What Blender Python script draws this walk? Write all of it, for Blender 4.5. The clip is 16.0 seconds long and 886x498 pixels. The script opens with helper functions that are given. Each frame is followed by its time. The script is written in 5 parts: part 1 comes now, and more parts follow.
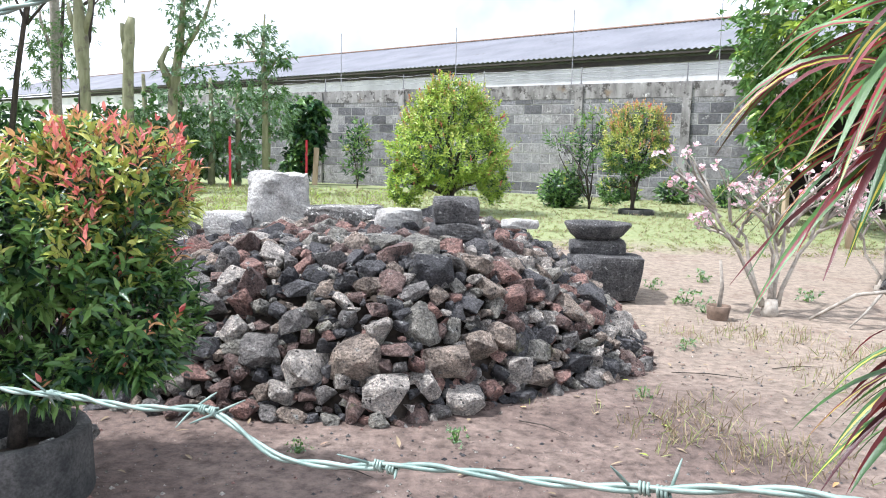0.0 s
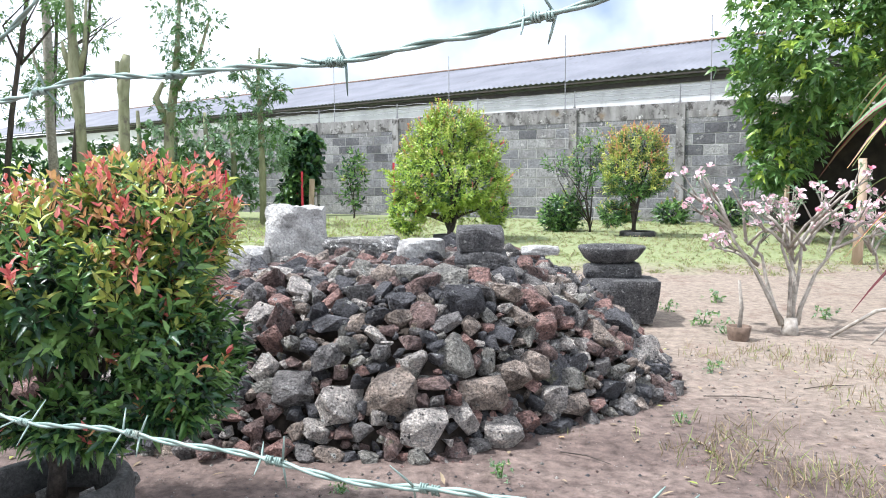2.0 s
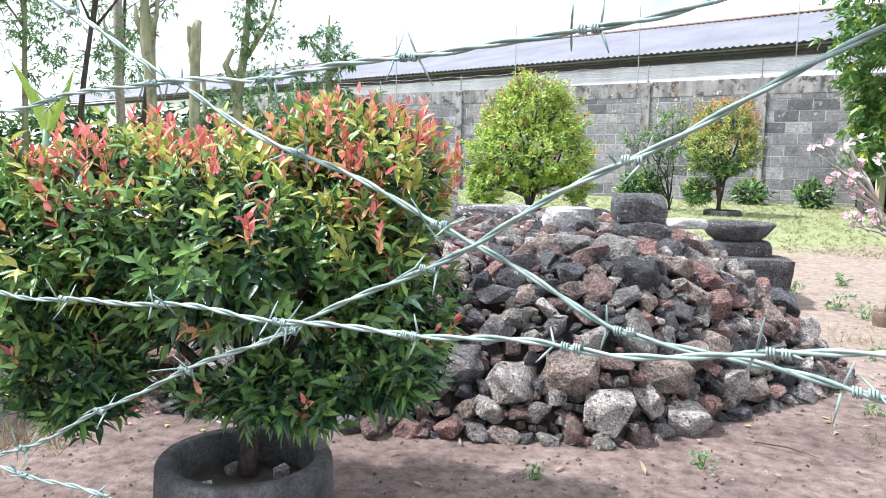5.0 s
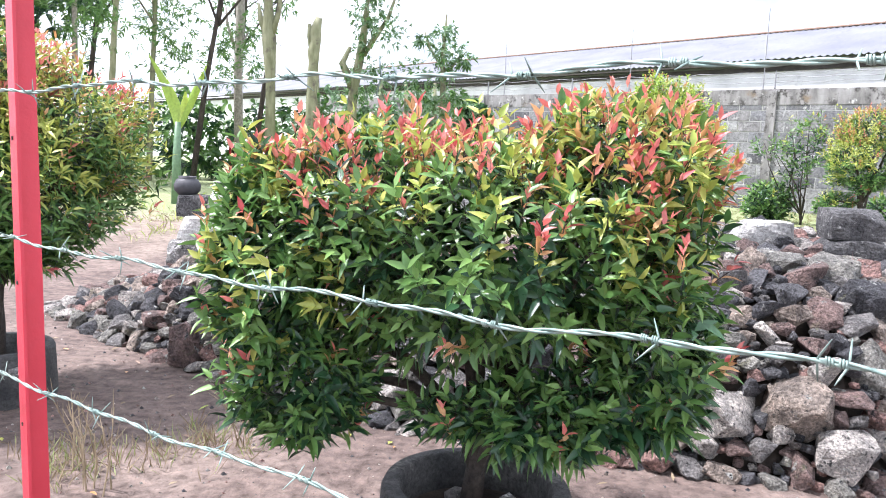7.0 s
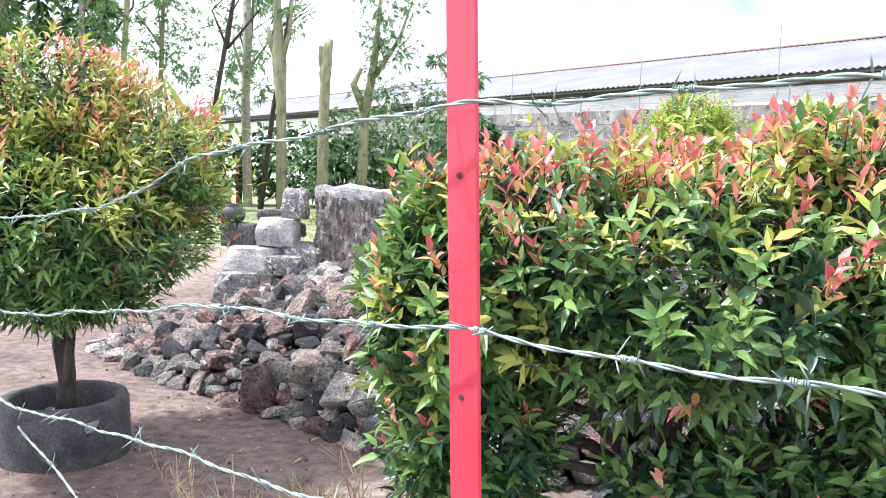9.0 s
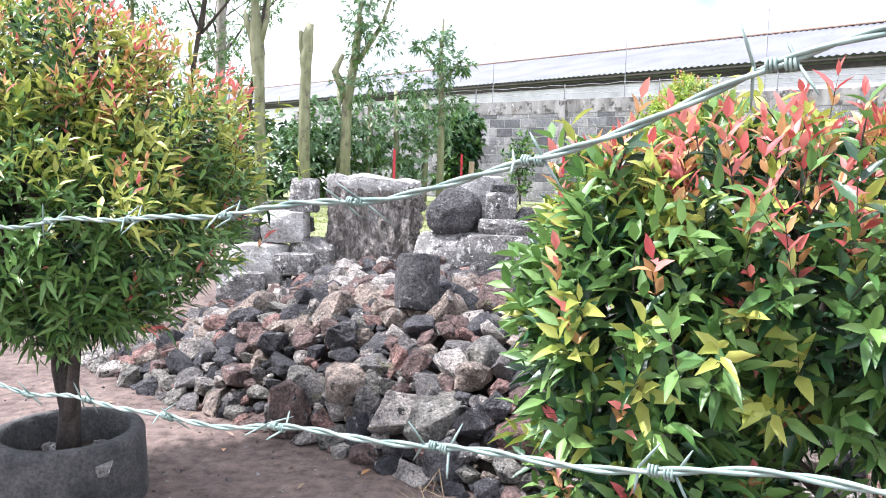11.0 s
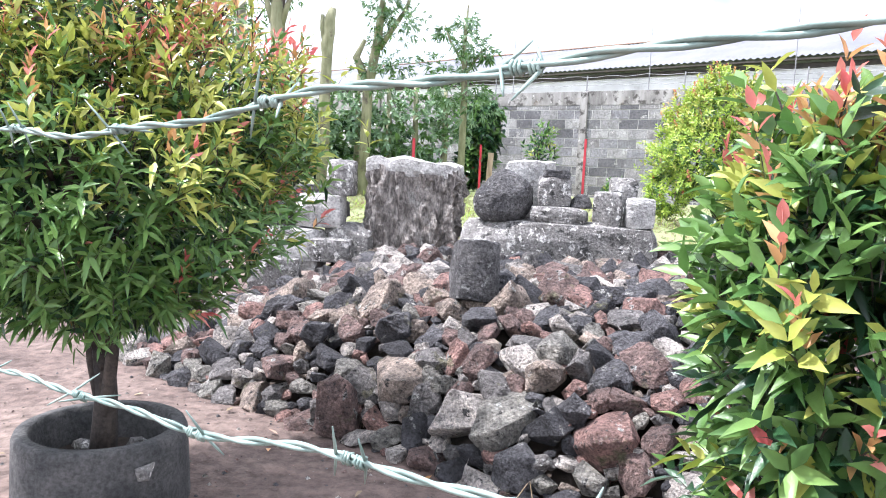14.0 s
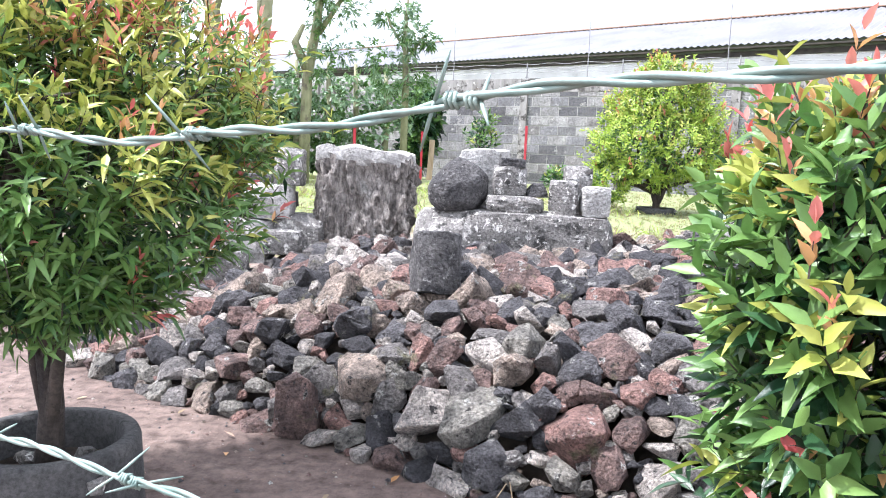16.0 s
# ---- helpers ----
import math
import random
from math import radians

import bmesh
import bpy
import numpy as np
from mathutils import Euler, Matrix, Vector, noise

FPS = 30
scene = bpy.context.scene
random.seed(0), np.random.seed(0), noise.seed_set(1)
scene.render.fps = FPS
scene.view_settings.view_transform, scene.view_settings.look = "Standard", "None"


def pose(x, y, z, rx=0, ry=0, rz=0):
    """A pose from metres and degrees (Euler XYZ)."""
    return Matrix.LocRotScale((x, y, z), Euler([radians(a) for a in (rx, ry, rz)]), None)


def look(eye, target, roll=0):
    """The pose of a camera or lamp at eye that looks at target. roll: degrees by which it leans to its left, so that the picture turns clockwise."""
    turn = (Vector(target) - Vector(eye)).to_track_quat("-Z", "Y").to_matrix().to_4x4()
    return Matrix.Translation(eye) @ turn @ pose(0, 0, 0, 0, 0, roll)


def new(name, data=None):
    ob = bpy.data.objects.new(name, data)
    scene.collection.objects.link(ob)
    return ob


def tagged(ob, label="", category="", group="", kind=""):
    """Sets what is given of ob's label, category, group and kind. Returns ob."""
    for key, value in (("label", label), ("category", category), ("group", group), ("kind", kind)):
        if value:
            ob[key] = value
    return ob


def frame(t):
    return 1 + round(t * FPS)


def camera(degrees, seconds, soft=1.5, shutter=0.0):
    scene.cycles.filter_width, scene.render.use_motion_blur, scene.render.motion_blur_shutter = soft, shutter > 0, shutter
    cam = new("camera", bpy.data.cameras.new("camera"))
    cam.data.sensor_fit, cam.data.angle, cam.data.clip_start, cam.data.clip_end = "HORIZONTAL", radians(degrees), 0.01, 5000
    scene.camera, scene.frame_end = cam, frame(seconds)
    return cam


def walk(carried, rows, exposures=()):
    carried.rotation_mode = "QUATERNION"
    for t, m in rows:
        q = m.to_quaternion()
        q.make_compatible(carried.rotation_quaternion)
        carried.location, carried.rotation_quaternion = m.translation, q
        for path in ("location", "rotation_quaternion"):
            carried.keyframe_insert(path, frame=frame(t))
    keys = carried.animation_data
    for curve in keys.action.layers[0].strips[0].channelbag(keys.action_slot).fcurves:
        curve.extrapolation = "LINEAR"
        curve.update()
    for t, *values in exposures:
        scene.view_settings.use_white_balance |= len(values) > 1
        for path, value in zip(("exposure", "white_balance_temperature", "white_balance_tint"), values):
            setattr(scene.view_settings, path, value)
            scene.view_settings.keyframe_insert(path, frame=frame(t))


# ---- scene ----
cam = camera(60.6, 16.0, soft=1.0)
PATH = [
    (0, (-0.58, -0.262, 1.45), (-0.721, 1.718, 1.205), 1.5),
    (0.5, (-0.598, -0.253, 1.448), (-0.795, 1.723, 1.211), 0.5),
    (1, (-0.626, -0.251, 1.445), (-0.875, 1.721, 1.221), 1.0),
    (1.5, (-0.694, -0.249, 1.45), (-0.9, 1.729, 1.242), 0.8),
    (2, (-0.814, -0.223, 1.462), (-0.933, 1.766, 1.287), -0.2),
    (2.5, (-0.904, -0.234, 1.46), (-0.931, 1.761, 1.332), -0.0),
    (3, (-0.979, -0.199, 1.47), (-1.102, 1.794, 1.363), -0.1),
    (3.2, (-1.037, -0.152, 1.457), (-1.202, 1.839, 1.355), 1.9),
    (5.3, (-1.641, 0.072, 1.363), (-1.889, 2.041, 1.116), 0.5),
    (5.5, (-1.683, 0.091, 1.362), (-1.982, 2.053, 1.113), 0.4),
    (6, (-1.829, 0.161, 1.36), (-2.202, 2.108, 1.097), -0.0),
    (6.5, (-1.999, 0.213, 1.364), (-2.454, 2.15, 1.16), 1.5),
    (7, (-2.186, 0.241, 1.342), (-2.622, 2.178, 1.104), 2.8),
    (7.5, (-2.352, 0.266, 1.350), (-2.755, 2.209, 1.101), 0.4),
    (8, (-2.500, 0.330, 1.347), (-2.973, 2.260, 1.121), -0.6),
    (8.5, (-2.643, 0.402, 1.343), (-3.184, 2.317, 1.142), 2.7),
    (9, (-2.821, 0.45, 1.338), (-3.241, 2.396, 1.153), 1.8),
    (9.5, (-2.97, 0.495, 1.329), (-3.352, 2.445, 1.103), 1.7),
    (10, (-3.067, 0.583, 1.319), (-3.463, 2.531, 1.099), 0.6),
    (10.2, (-3.144, 0.672, 1.321), (-3.546, 2.62, 1.109), 1.2),
    (12.3, (-3.554, 1.063, 1.241), (-3.753, 3.042, 1.034), 2.0),
    (12.5, (-3.583, 1.086, 1.234), (-3.792, 3.063, 1.023), 3.0),
    (13, (-3.632, 1.136, 1.214), (-3.874, 3.105, 0.961), 3.9),
    (13.5, (-3.659, 1.165, 1.218), (-3.968, 3.124, 0.961), 3.3),
    (14, (-3.677, 1.185, 1.227), (-4.035, 3.14, 1.001), 2.6),
    (14.5, (-3.681, 1.21, 1.232), (-4.047, 3.163, 1.009), 1.9),
    (15, (-3.686, 1.229, 1.235), (-4.076, 3.177, 1.007), 2.8),
    (15.5, (-3.715, 1.247, 1.227), (-4.025, 3.207, 0.974), 3.4),
    (16, (-3.793, 1.263, 1.234), (-3.99, 3.237, 0.981), 2.5),
]
walk(cam, [(t, look(e, g, r)) for t, e, g, r in PATH], exposures=[(0.0, 0.62, 6000, 13), (3.0, 0.58, 5950, 12), (5.5, 0.86, 6000, 16), (7.5, 1.0, 6000, 18), (9.0, 1.02, 6050, 18), (12.5, 1.06, 6000, 18), (16.0, 1.12, 6000, 18)])

# ---- world, sun ----
SUN_ELEV, SUN_AZ = radians(60), radians(-97)      # azimuth measured from +y towards +x
world = bpy.data.worlds.new("sky")
scene.world = world
world.use_nodes = True
wn, wl = world.node_tree.nodes, world.node_tree.links
wn.clear()
sky = wn.new("ShaderNodeTexSky")
sky.sky_type, sky.sun_disc = "NISHITA", False
sky.sun_elevation, sky.sun_rotation = SUN_ELEV, SUN_AZ
sky.dust_density, sky.air_density = 2.5, 1.2
coord = wn.new("ShaderNodeTexCoord")
cloud = wn.new("ShaderNodeTexNoise")
cloud.inputs["Scale"].default_value, cloud.inputs["Detail"].default_value = 2.3, 6
cloud_ramp = wn.new("ShaderNodeValToRGB")
cloud_ramp.color_ramp.elements[0].position, cloud_ramp.color_ramp.elements[1].position = 0.34, 0.53
cloud_mix = wn.new("ShaderNodeMix")
cloud_mix.data_type = "RGBA"
cloud_mix.inputs["B"].default_value = (11.4, 11.8, 12.4, 1)
back = wn.new("ShaderNodeBackground")
back.inputs["Strength"].default_value = 0.108
world_out = wn.new("ShaderNodeOutputWorld")
wl.new(coord.outputs["Generated"], cloud.inputs["Vector"])
wl.new(cloud.outputs["Fac"], cloud_ramp.inputs["Fac"])
wl.new(cloud_ramp.outputs["Color"], cloud_mix.inputs["Factor"])
wl.new(sky.outputs["Color"], cloud_mix.inputs["A"])
wl.new(cloud_mix.outputs["Result"], back.inputs["Color"])
wl.new(back.outputs["Background"], world_out.inputs["Surface"])

sun_data = bpy.data.lights.new("sun", "SUN")
sun_data.energy, sun_data.angle, sun_data.color = 4.6, radians(2.0), (1.0, 0.97, 0.93)
sun = new("sun", sun_data)
sun_from = Vector((math.sin(SUN_AZ) * math.cos(SUN_ELEV), math.cos(SUN_AZ) * math.cos(SUN_ELEV), math.sin(SUN_ELEV)))
sun.matrix_world = look(sun_from * 60, (0, 0, 0))

# ---- materials ----
def ramp_node(nt, stops):
    n = nt.nodes.new("ShaderNodeValToRGB")
    e = n.color_ramp.elements
    while len(e) < len(stops):
        e.new(0.5)
    for el, (p, c) in zip(e, stops):
        el.position, el.color = p, (*c, 1)
    return n


def noise_node(nt, scale, detail=5, rough=0.55, stretch=None):
    g = nt.nodes.new("ShaderNodeNewGeometry")
    n = nt.nodes.new("ShaderNodeTexNoise")
    n.inputs["Scale"].default_value, n.inputs["Detail"].default_value, n.inputs["Roughness"].default_value = scale, detail, rough
    if stretch:
        m = nt.nodes.new("ShaderNodeMapping")
        m.inputs["Scale"].default_value = stretch
        nt.links.new(g.outputs["Position"], m.inputs["Vector"])
        nt.links.new(m.outputs["Vector"], n.inputs["Vector"])
    else:
        nt.links.new(g.outputs["Position"], n.inputs["Vector"])
    return n


def mix_node(nt, kind, fac, a, b):
    m = nt.nodes.new("ShaderNodeMix")
    m.data_type, m.blend_type = "RGBA", kind
    for key, v in (("Factor", fac), ("A", a), ("B", b)):
        if isinstance(v, (int, float)):
            m.inputs[key].default_value = v
        elif isinstance(v, tuple):
            m.inputs[key].default_value = (*v, 1)
        else:
            nt.links.new(v, m.inputs[key])
    return m.outputs["Result"]


def random_value(nt):
    """A value of its own for every object and every loose piece."""
    o, g = nt.nodes.new("ShaderNodeObjectInfo"), nt.nodes.new("ShaderNodeNewGeometry")
    a, f = nt.nodes.new("ShaderNodeMath"), nt.nodes.new("ShaderNodeMath")
    a.operation, f.operation = "ADD", "FRACT"
    nt.links.new(o.outputs["Random"], a.inputs[0])
    nt.links.new(g.outputs["Random Per Island"], a.inputs[1])
    nt.links.new(a.outputs[0], f.inputs[0])
    return f.outputs[0]


def material(name, stops, scale=6, rough=0.85, bump=0.3, bump_scale=60, pieces=None, patches=(), metal=0.0, clear=0.0, stretch=None, fine=None, bump_stretch=None, bump_dist=0.01):
    """stops: colours over a noise; pieces: colours by piece, multiplied by that noise; patches: (colour, scale, low, high)."""
    m = bpy.data.materials.new(name)
    m.use_nodes = True
    nt = m.node_tree
    b = nt.nodes["Principled BSDF"]
    n = noise_node(nt, scale, stretch=stretch)
    r = ramp_node(nt, stops)
    nt.links.new(n.outputs["Fac"], r.inputs["Fac"])
    col = r.outputs["Color"]
    if pieces:
        p = ramp_node(nt, pieces)
        p.color_ramp.interpolation = "CONSTANT" if len(pieces) > 4 else "LINEAR"
        nt.links.new(random_value(nt), p.inputs["Fac"])
        col = mix_node(nt, "MULTIPLY", 1.0, p.outputs["Color"], col)
    for c, s, lo, hi in patches:
        pn = noise_node(nt, s, 6, 0.65)
        pr = ramp_node(nt, [(lo, (0, 0, 0)), (hi, (1, 1, 1))])
        nt.links.new(pn.outputs["Fac"], pr.inputs["Fac"])
        col = mix_node(nt, "MIX", pr.outputs["Color"], col, c)
    if fine:
        fn = noise_node(nt, fine[0], 3, 0.7, stretch=bump_stretch)
        fr = ramp_node(nt, [(0.32, (fine[1],) * 3), (0.66, (fine[2],) * 3)])
        nt.links.new(fn.outputs["Fac"], fr.inputs["Fac"])
        col = mix_node(nt, "MULTIPLY", 1.0, col, fr.outputs["Color"])
    nt.links.new(col, b.inputs["Base Color"])
    b.inputs["Roughness"].default_value, b.inputs["Metallic"].default_value = rough, metal
    if bump:
        bn = noise_node(nt, bump_scale, 6, 0.65, stretch=bump_stretch)
        bp = nt.nodes.new("ShaderNodeBump")
        bp.inputs["Strength"].default_value, bp.inputs["Distance"].default_value = bump, bump_dist
        nt.links.new(bn.outputs["Fac"], bp.inputs["Height"])
        nt.links.new(bp.outputs["Normal"], b.inputs["Normal"])
    if clear:
        t = nt.nodes.new("ShaderNodeBsdfTranslucent")
        s = nt.nodes.new("ShaderNodeMixShader")
        s.inputs[0].default_value = clear
        nt.links.new(col, t.inputs["Color"])
        nt.links.new(b.outputs["BSDF"], s.inputs[1])
        nt.links.new(t.outputs["BSDF"], s.inputs[2])
        nt.links.new(s.outputs["Shader"], nt.nodes["Material Output"].inputs["Surface"])
    return m


def leaf_material(name, dark, light, rough=0.38, clear=0.28):
    mid = tuple((a + b) / 2 for a, b in zip(dark, light))
    return material(name, [(0.25, (0.75, 0.75, 0.75)), (0.75, (1.15, 1.15, 1.15))], scale=25, rough=rough, bump=0.15, bump_scale=150,
                    pieces=[(0.0, dark), (0.5, mid), (1.0, light)], clear=clear)


MAT = {
    # leaf_dark: old dark leaves, deepened further for the shade inside crowns
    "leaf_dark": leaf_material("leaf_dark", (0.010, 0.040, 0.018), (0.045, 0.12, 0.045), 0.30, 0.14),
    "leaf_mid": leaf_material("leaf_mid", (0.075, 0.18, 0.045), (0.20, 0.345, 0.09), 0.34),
    "leaf_yellow": leaf_material("leaf_yellow", (0.28, 0.36, 0.055), (0.54, 0.55, 0.14), 0.36),
    "leaf_orange": leaf_material("leaf_orange", (0.52, 0.27, 0.10), (0.72, 0.42, 0.20), 0.36),
    "leaf_red": leaf_material("leaf_red", (0.52, 0.09, 0.09), (0.82, 0.32, 0.27), 0.36),
    "leaf_tree": leaf_material("leaf_tree", (0.05, 0.13, 0.035), (0.15, 0.28, 0.07)),
    "leaf_pale": leaf_material("leaf_pale", (0.14, 0.25, 0.14), (0.32, 0.46, 0.26)),
    "leaf_lime": leaf_material("leaf_lime", (0.25, 0.40, 0.055), (0.46, 0.58, 0.10)),
    "croton_green": leaf_material("croton_green", (0.025, 0.085, 0.02), (0.10, 0.24, 0.05)),
    "croton_yellow": leaf_material("croton_yellow", (0.42, 0.36, 0.05), (0.58, 0.54, 0.12)),
    "croton_red": leaf_material("croton_red", (0.05, 0.008, 0.012), (0.30, 0.03, 0.035)),
    "petal": leaf_material("petal", (0.82, 0.50, 0.56), (0.90, 0.78, 0.80), 0.5, 0.3),
    "petal_deep": leaf_material("petal_deep", (0.75, 0.20, 0.30), (0.82, 0.34, 0.42), 0.5, 0.3),
    "grass": leaf_material("grass", (0.20, 0.25, 0.08), (0.42, 0.44, 0.19), 0.6, 0.3),
    "dry": leaf_material("dry", (0.20, 0.15, 0.09), (0.38, 0.30, 0.19), 0.8, 0.1),
    "bark": material("bark", [(0.3, (0.026, 0.021, 0.018)), (0.7, (0.085, 0.068, 0.054))], 14, 0.9, 1.0, 40, fine=(60, 0.6, 1.4), stretch=(1, 1, 0.25)),
    "bark_green": material("bark_green", [(0.3, (0.16, 0.17, 0.09)), (0.7, (0.32, 0.32, 0.20))], 9, 0.9, 0.5, 30, stretch=(1, 1, 0.3),
                           patches=[((0.12, 0.10, 0.08), 3, 0.55, 0.66)]),
    "bark_pale": material("bark_pale", [(0.3, (0.20, 0.175, 0.145)), (0.7, (0.46, 0.42, 0.36))], 18, 0.85, 0.4, 60),
    "concrete_ring": material("concrete_ring", [(0.3, (0.030, 0.032, 0.032)), (0.7, (0.095, 0.093, 0.088))], 9, 0.9, 0.8, 50, fine=(70, 0.55, 1.35),
                              patches=[((0.24, 0.23, 0.21), 4, 0.62, 0.72)]),
    "soil": material("soil", [(0.3, (0.035, 0.028, 0.022)), (0.7, (0.085, 0.066, 0.052))], 20, 0.95, 0.8, 60),
    "red_paint": material("red_paint", [(0.35, (0.50, 0.030, 0.050)), (0.65, (0.60, 0.045, 0.070))], 7, 0.45, 0.12, 60,
                          patches=[((0.30, 0.05, 0.04), 30, 0.70, 0.78)]),
    "hole": material("hole", [(0.3, (0.03, 0.02, 0.02)), (0.7, (0.08, 0.05, 0.04))], 40, 0.9, 0),
    "wire": material("wire", [(0.3, (0.13, 0.20, 0.175)), (0.7, (0.33, 0.42, 0.37))], 60, 0.5, 0.4, 300, metal=0.2,
                     patches=[((0.20, 0.16, 0.11), 45, 0.66, 0.76)], bump_dist=0.001),
    "far_wire": material("far_wire", [(0.3, (0.20, 0.20, 0.21)), (0.7, (0.34, 0.34, 0.35))], 5, 0.6, 0),
    "basalt": material("basalt", [(0.28, (0.45, 0.45, 0.46)), (0.5, (1.1, 1.1, 1.1)), (0.72, (1.9, 1.87, 1.85))], 13, 0.9, 1.0, 55,
                       pieces=[(0, (0.050, 0.050, 0.054)), (0.13, (0.095, 0.094, 0.098)), (0.28, (0.175, 0.165, 0.155)), (0.42, (0.17, 0.115, 0.10)),
                               (0.55, (0.26, 0.155, 0.13)), (0.66, (0.30, 0.245, 0.20)), (0.77, (0.235, 0.225, 0.195)), (0.86, (0.42, 0.385, 0.345))],
                       patches=[((0.50, 0.50, 0.46), 15, 0.61, 0.66), ((0.17, 0.165, 0.09), 6, 0.62, 0.72), ((0.03, 0.029, 0.028), 30, 0.58, 0.66)], bump_dist=0.09, fine=(75, 0.5, 1.6)),
    "dark_stone": material("dark_stone", [(0.3, (0.055, 0.055, 0.057)), (0.7, (0.17, 0.165, 0.16))], 9, 0.92, 1.0, 70,
                           patches=[((0.36, 0.36, 0.34), 24, 0.61, 0.66)], fine=(55, 0.35, 1.6), bump_dist=0.05),
    "grey_stone": material("grey_stone", [(0.3, (0.14, 0.135, 0.125)), (0.7, (0.32, 0.31, 0.29))], 8, 0.92, 0.8, 60,
                           patches=[((0.05, 0.05, 0.046), 10, 0.57, 0.64), ((0.70, 0.69, 0.65), 22, 0.57, 0.61), ((0.60, 0.59, 0.55), 7, 0.60, 0.66)], fine=(70, 0.45, 1.5), bump_dist=0.05),
    "white_stone": material("white_stone", [(0.3, (0.34, 0.33, 0.31)), (0.7, (0.66, 0.65, 0.61))], 9, 0.9, 0.8, 50,
                            patches=[((0.15, 0.145, 0.13), 15, 0.60, 0.68)], fine=(60, 0.6, 1.25), bump_dist=0.05),
    "fibrous_stone": material("fibrous_stone", [(0.3, (0.12, 0.108, 0.095)), (0.5, (0.32, 0.29, 0.26)), (0.7, (0.60, 0.56, 0.51))], 16, 0.92, 1.0, 45, stretch=(1, 1, 0.45),
                              patches=[((0.50, 0.49, 0.45), 6, 0.62, 0.72)], fine=(45, 0.35, 1.6), bump_stretch=(1, 1, 0.45), bump_dist=0.10),
    "block": material("block", [(0.28, (0.62, 0.62, 0.62)), (0.5, (1, 1, 1)), (0.75, (1.3, 1.3, 1.28))], 2.2, 0.95, 0.5, 30,
                      pieces=[(0.0, (0.11, 0.11, 0.117)), (0.12, (0.20, 0.20, 0.21)), (0.36, (0.25, 0.247, 0.247)), (0.62, (0.165, 0.165, 0.17)), (0.74, (0.30, 0.297, 0.293)), (0.88, (0.22, 0.213, 0.213))],
                      patches=[((0.10, 0.095, 0.09), 1.7, 0.56, 0.70), ((0.42, 0.415, 0.40), 4.5, 0.60, 0.68), ((0.07, 0.065, 0.06), 9.0, 0.60, 0.68)], bump_dist=0.03, fine=(18, 0.6, 1.35)),
    "mortar": material("mortar", [(0.3, (0.34, 0.335, 0.32)), (0.7, (0.56, 0.55, 0.53))], 3, 0.95, 0.4, 40),
    "render_band": material("render_band", [(0.3, (0.11, 0.105, 0.10)), (0.5, (0.26, 0.25, 0.24)), (0.75, (0.40, 0.39, 0.375))], 3.5, 0.95, 0.5, 25,
                            stretch=(1, 1, 0.35), patches=[((0.07, 0.065, 0.06), 4.5, 0.52, 0.62), ((0.22, 0.17, 0.12), 2.0, 0.62, 0.74), ((0.60, 0.59, 0.57), 7, 0.62, 0.70)], bump_dist=0.02),
    "roof_sheet": material("roof_sheet", [(0.3, (0.15, 0.155, 0.175)), (0.7, (0.23, 0.235, 0.26))], 0.6, 0.6, 0.2, 8,
                           patches=[((0.13, 0.125, 0.125), 0.9, 0.60, 0.75)]),
    "white_wall": material("white_wall", [(0.3, (0.52, 0.52, 0.52)), (0.7, (0.74, 0.74, 0.73))], 1.2, 0.9, 0.3, 12,
                           patches=[((0.35, 0.34, 0.33), 1.1, 0.60, 0.75)]),
    "wood": material("wood", [(0.3, (0.38, 0.27, 0.18)), (0.7, (0.58, 0.45, 0.33))], 12, 0.85, 0.4, 40, stretch=(1, 1, 0.2)),
    "terracotta": material("terracotta", [(0.3, (0.24, 0.16, 0.11)), (0.7, (0.38, 0.26, 0.19))], 14, 0.9, 0.4, 50),
    "old_clay": material("old_clay", [(0.3, (0.10, 0.070, 0.050)), (0.7, (0.22, 0.155, 0.115))], 18, 0.95, 0.5, 60),
    "black_pot": material("black_pot", [(0.3, (0.03, 0.03, 0.033)), (0.7, (0.07, 0.07, 0.075))], 12, 0.6, 0.2, 60),
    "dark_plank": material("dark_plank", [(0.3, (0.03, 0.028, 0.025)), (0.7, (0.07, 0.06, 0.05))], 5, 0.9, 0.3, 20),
}

# ground: bare sandy earth close by, its west side darkened for bush shade, grass further in
gm = bpy.data.materials.new("earth")
gm.use_nodes = True
nt = gm.node_tree
bsdf = nt.nodes["Principled BSDF"]
n1, n2, n3 = noise_node(nt, 1.1, 6, 0.6), noise_node(nt, 14, 6, 0.65), noise_node(nt, 70, 4, 0.7)
r1 = ramp_node(nt, [(0.30, (0.085, 0.060, 0.050)), (0.5, (0.140, 0.102, 0.085)), (0.7, (0.215, 0.166, 0.138))])
r2 = ramp_node(nt, [(0.30, (0.38, 0.35, 0.33)), (0.52, (1, 1, 1)), (0.74, (1.6, 1.57, 1.55))])
nt.links.new(n1.outputs["Fac"], r1.inputs["Fac"])
nt.links.new(n2.outputs["Fac"], r2.inputs["Fac"])
earth = mix_node(nt, "MULTIPLY", 1.0, r1.outputs["Color"], r2.outputs["Color"])
r3 = ramp_node(nt, [(0.60, (0, 0, 0)), (0.70, (1, 1, 1))])
nt.links.new(n3.outputs["Fac"], r3.inputs["Fac"])
earth = mix_node(nt, "MIX", r3.outputs["Color"], earth, (0.10, 0.068, 0.052))
geo, sep = nt.nodes.new("ShaderNodeNewGeometry"), nt.nodes.new("ShaderNodeSeparateXYZ")
edge = nt.nodes.new("ShaderNodeMath")
edge.operation = "MULTIPLY_ADD"
edge.inputs[1].default_value = 3.0
far = nt.nodes.new("ShaderNodeMapRange")
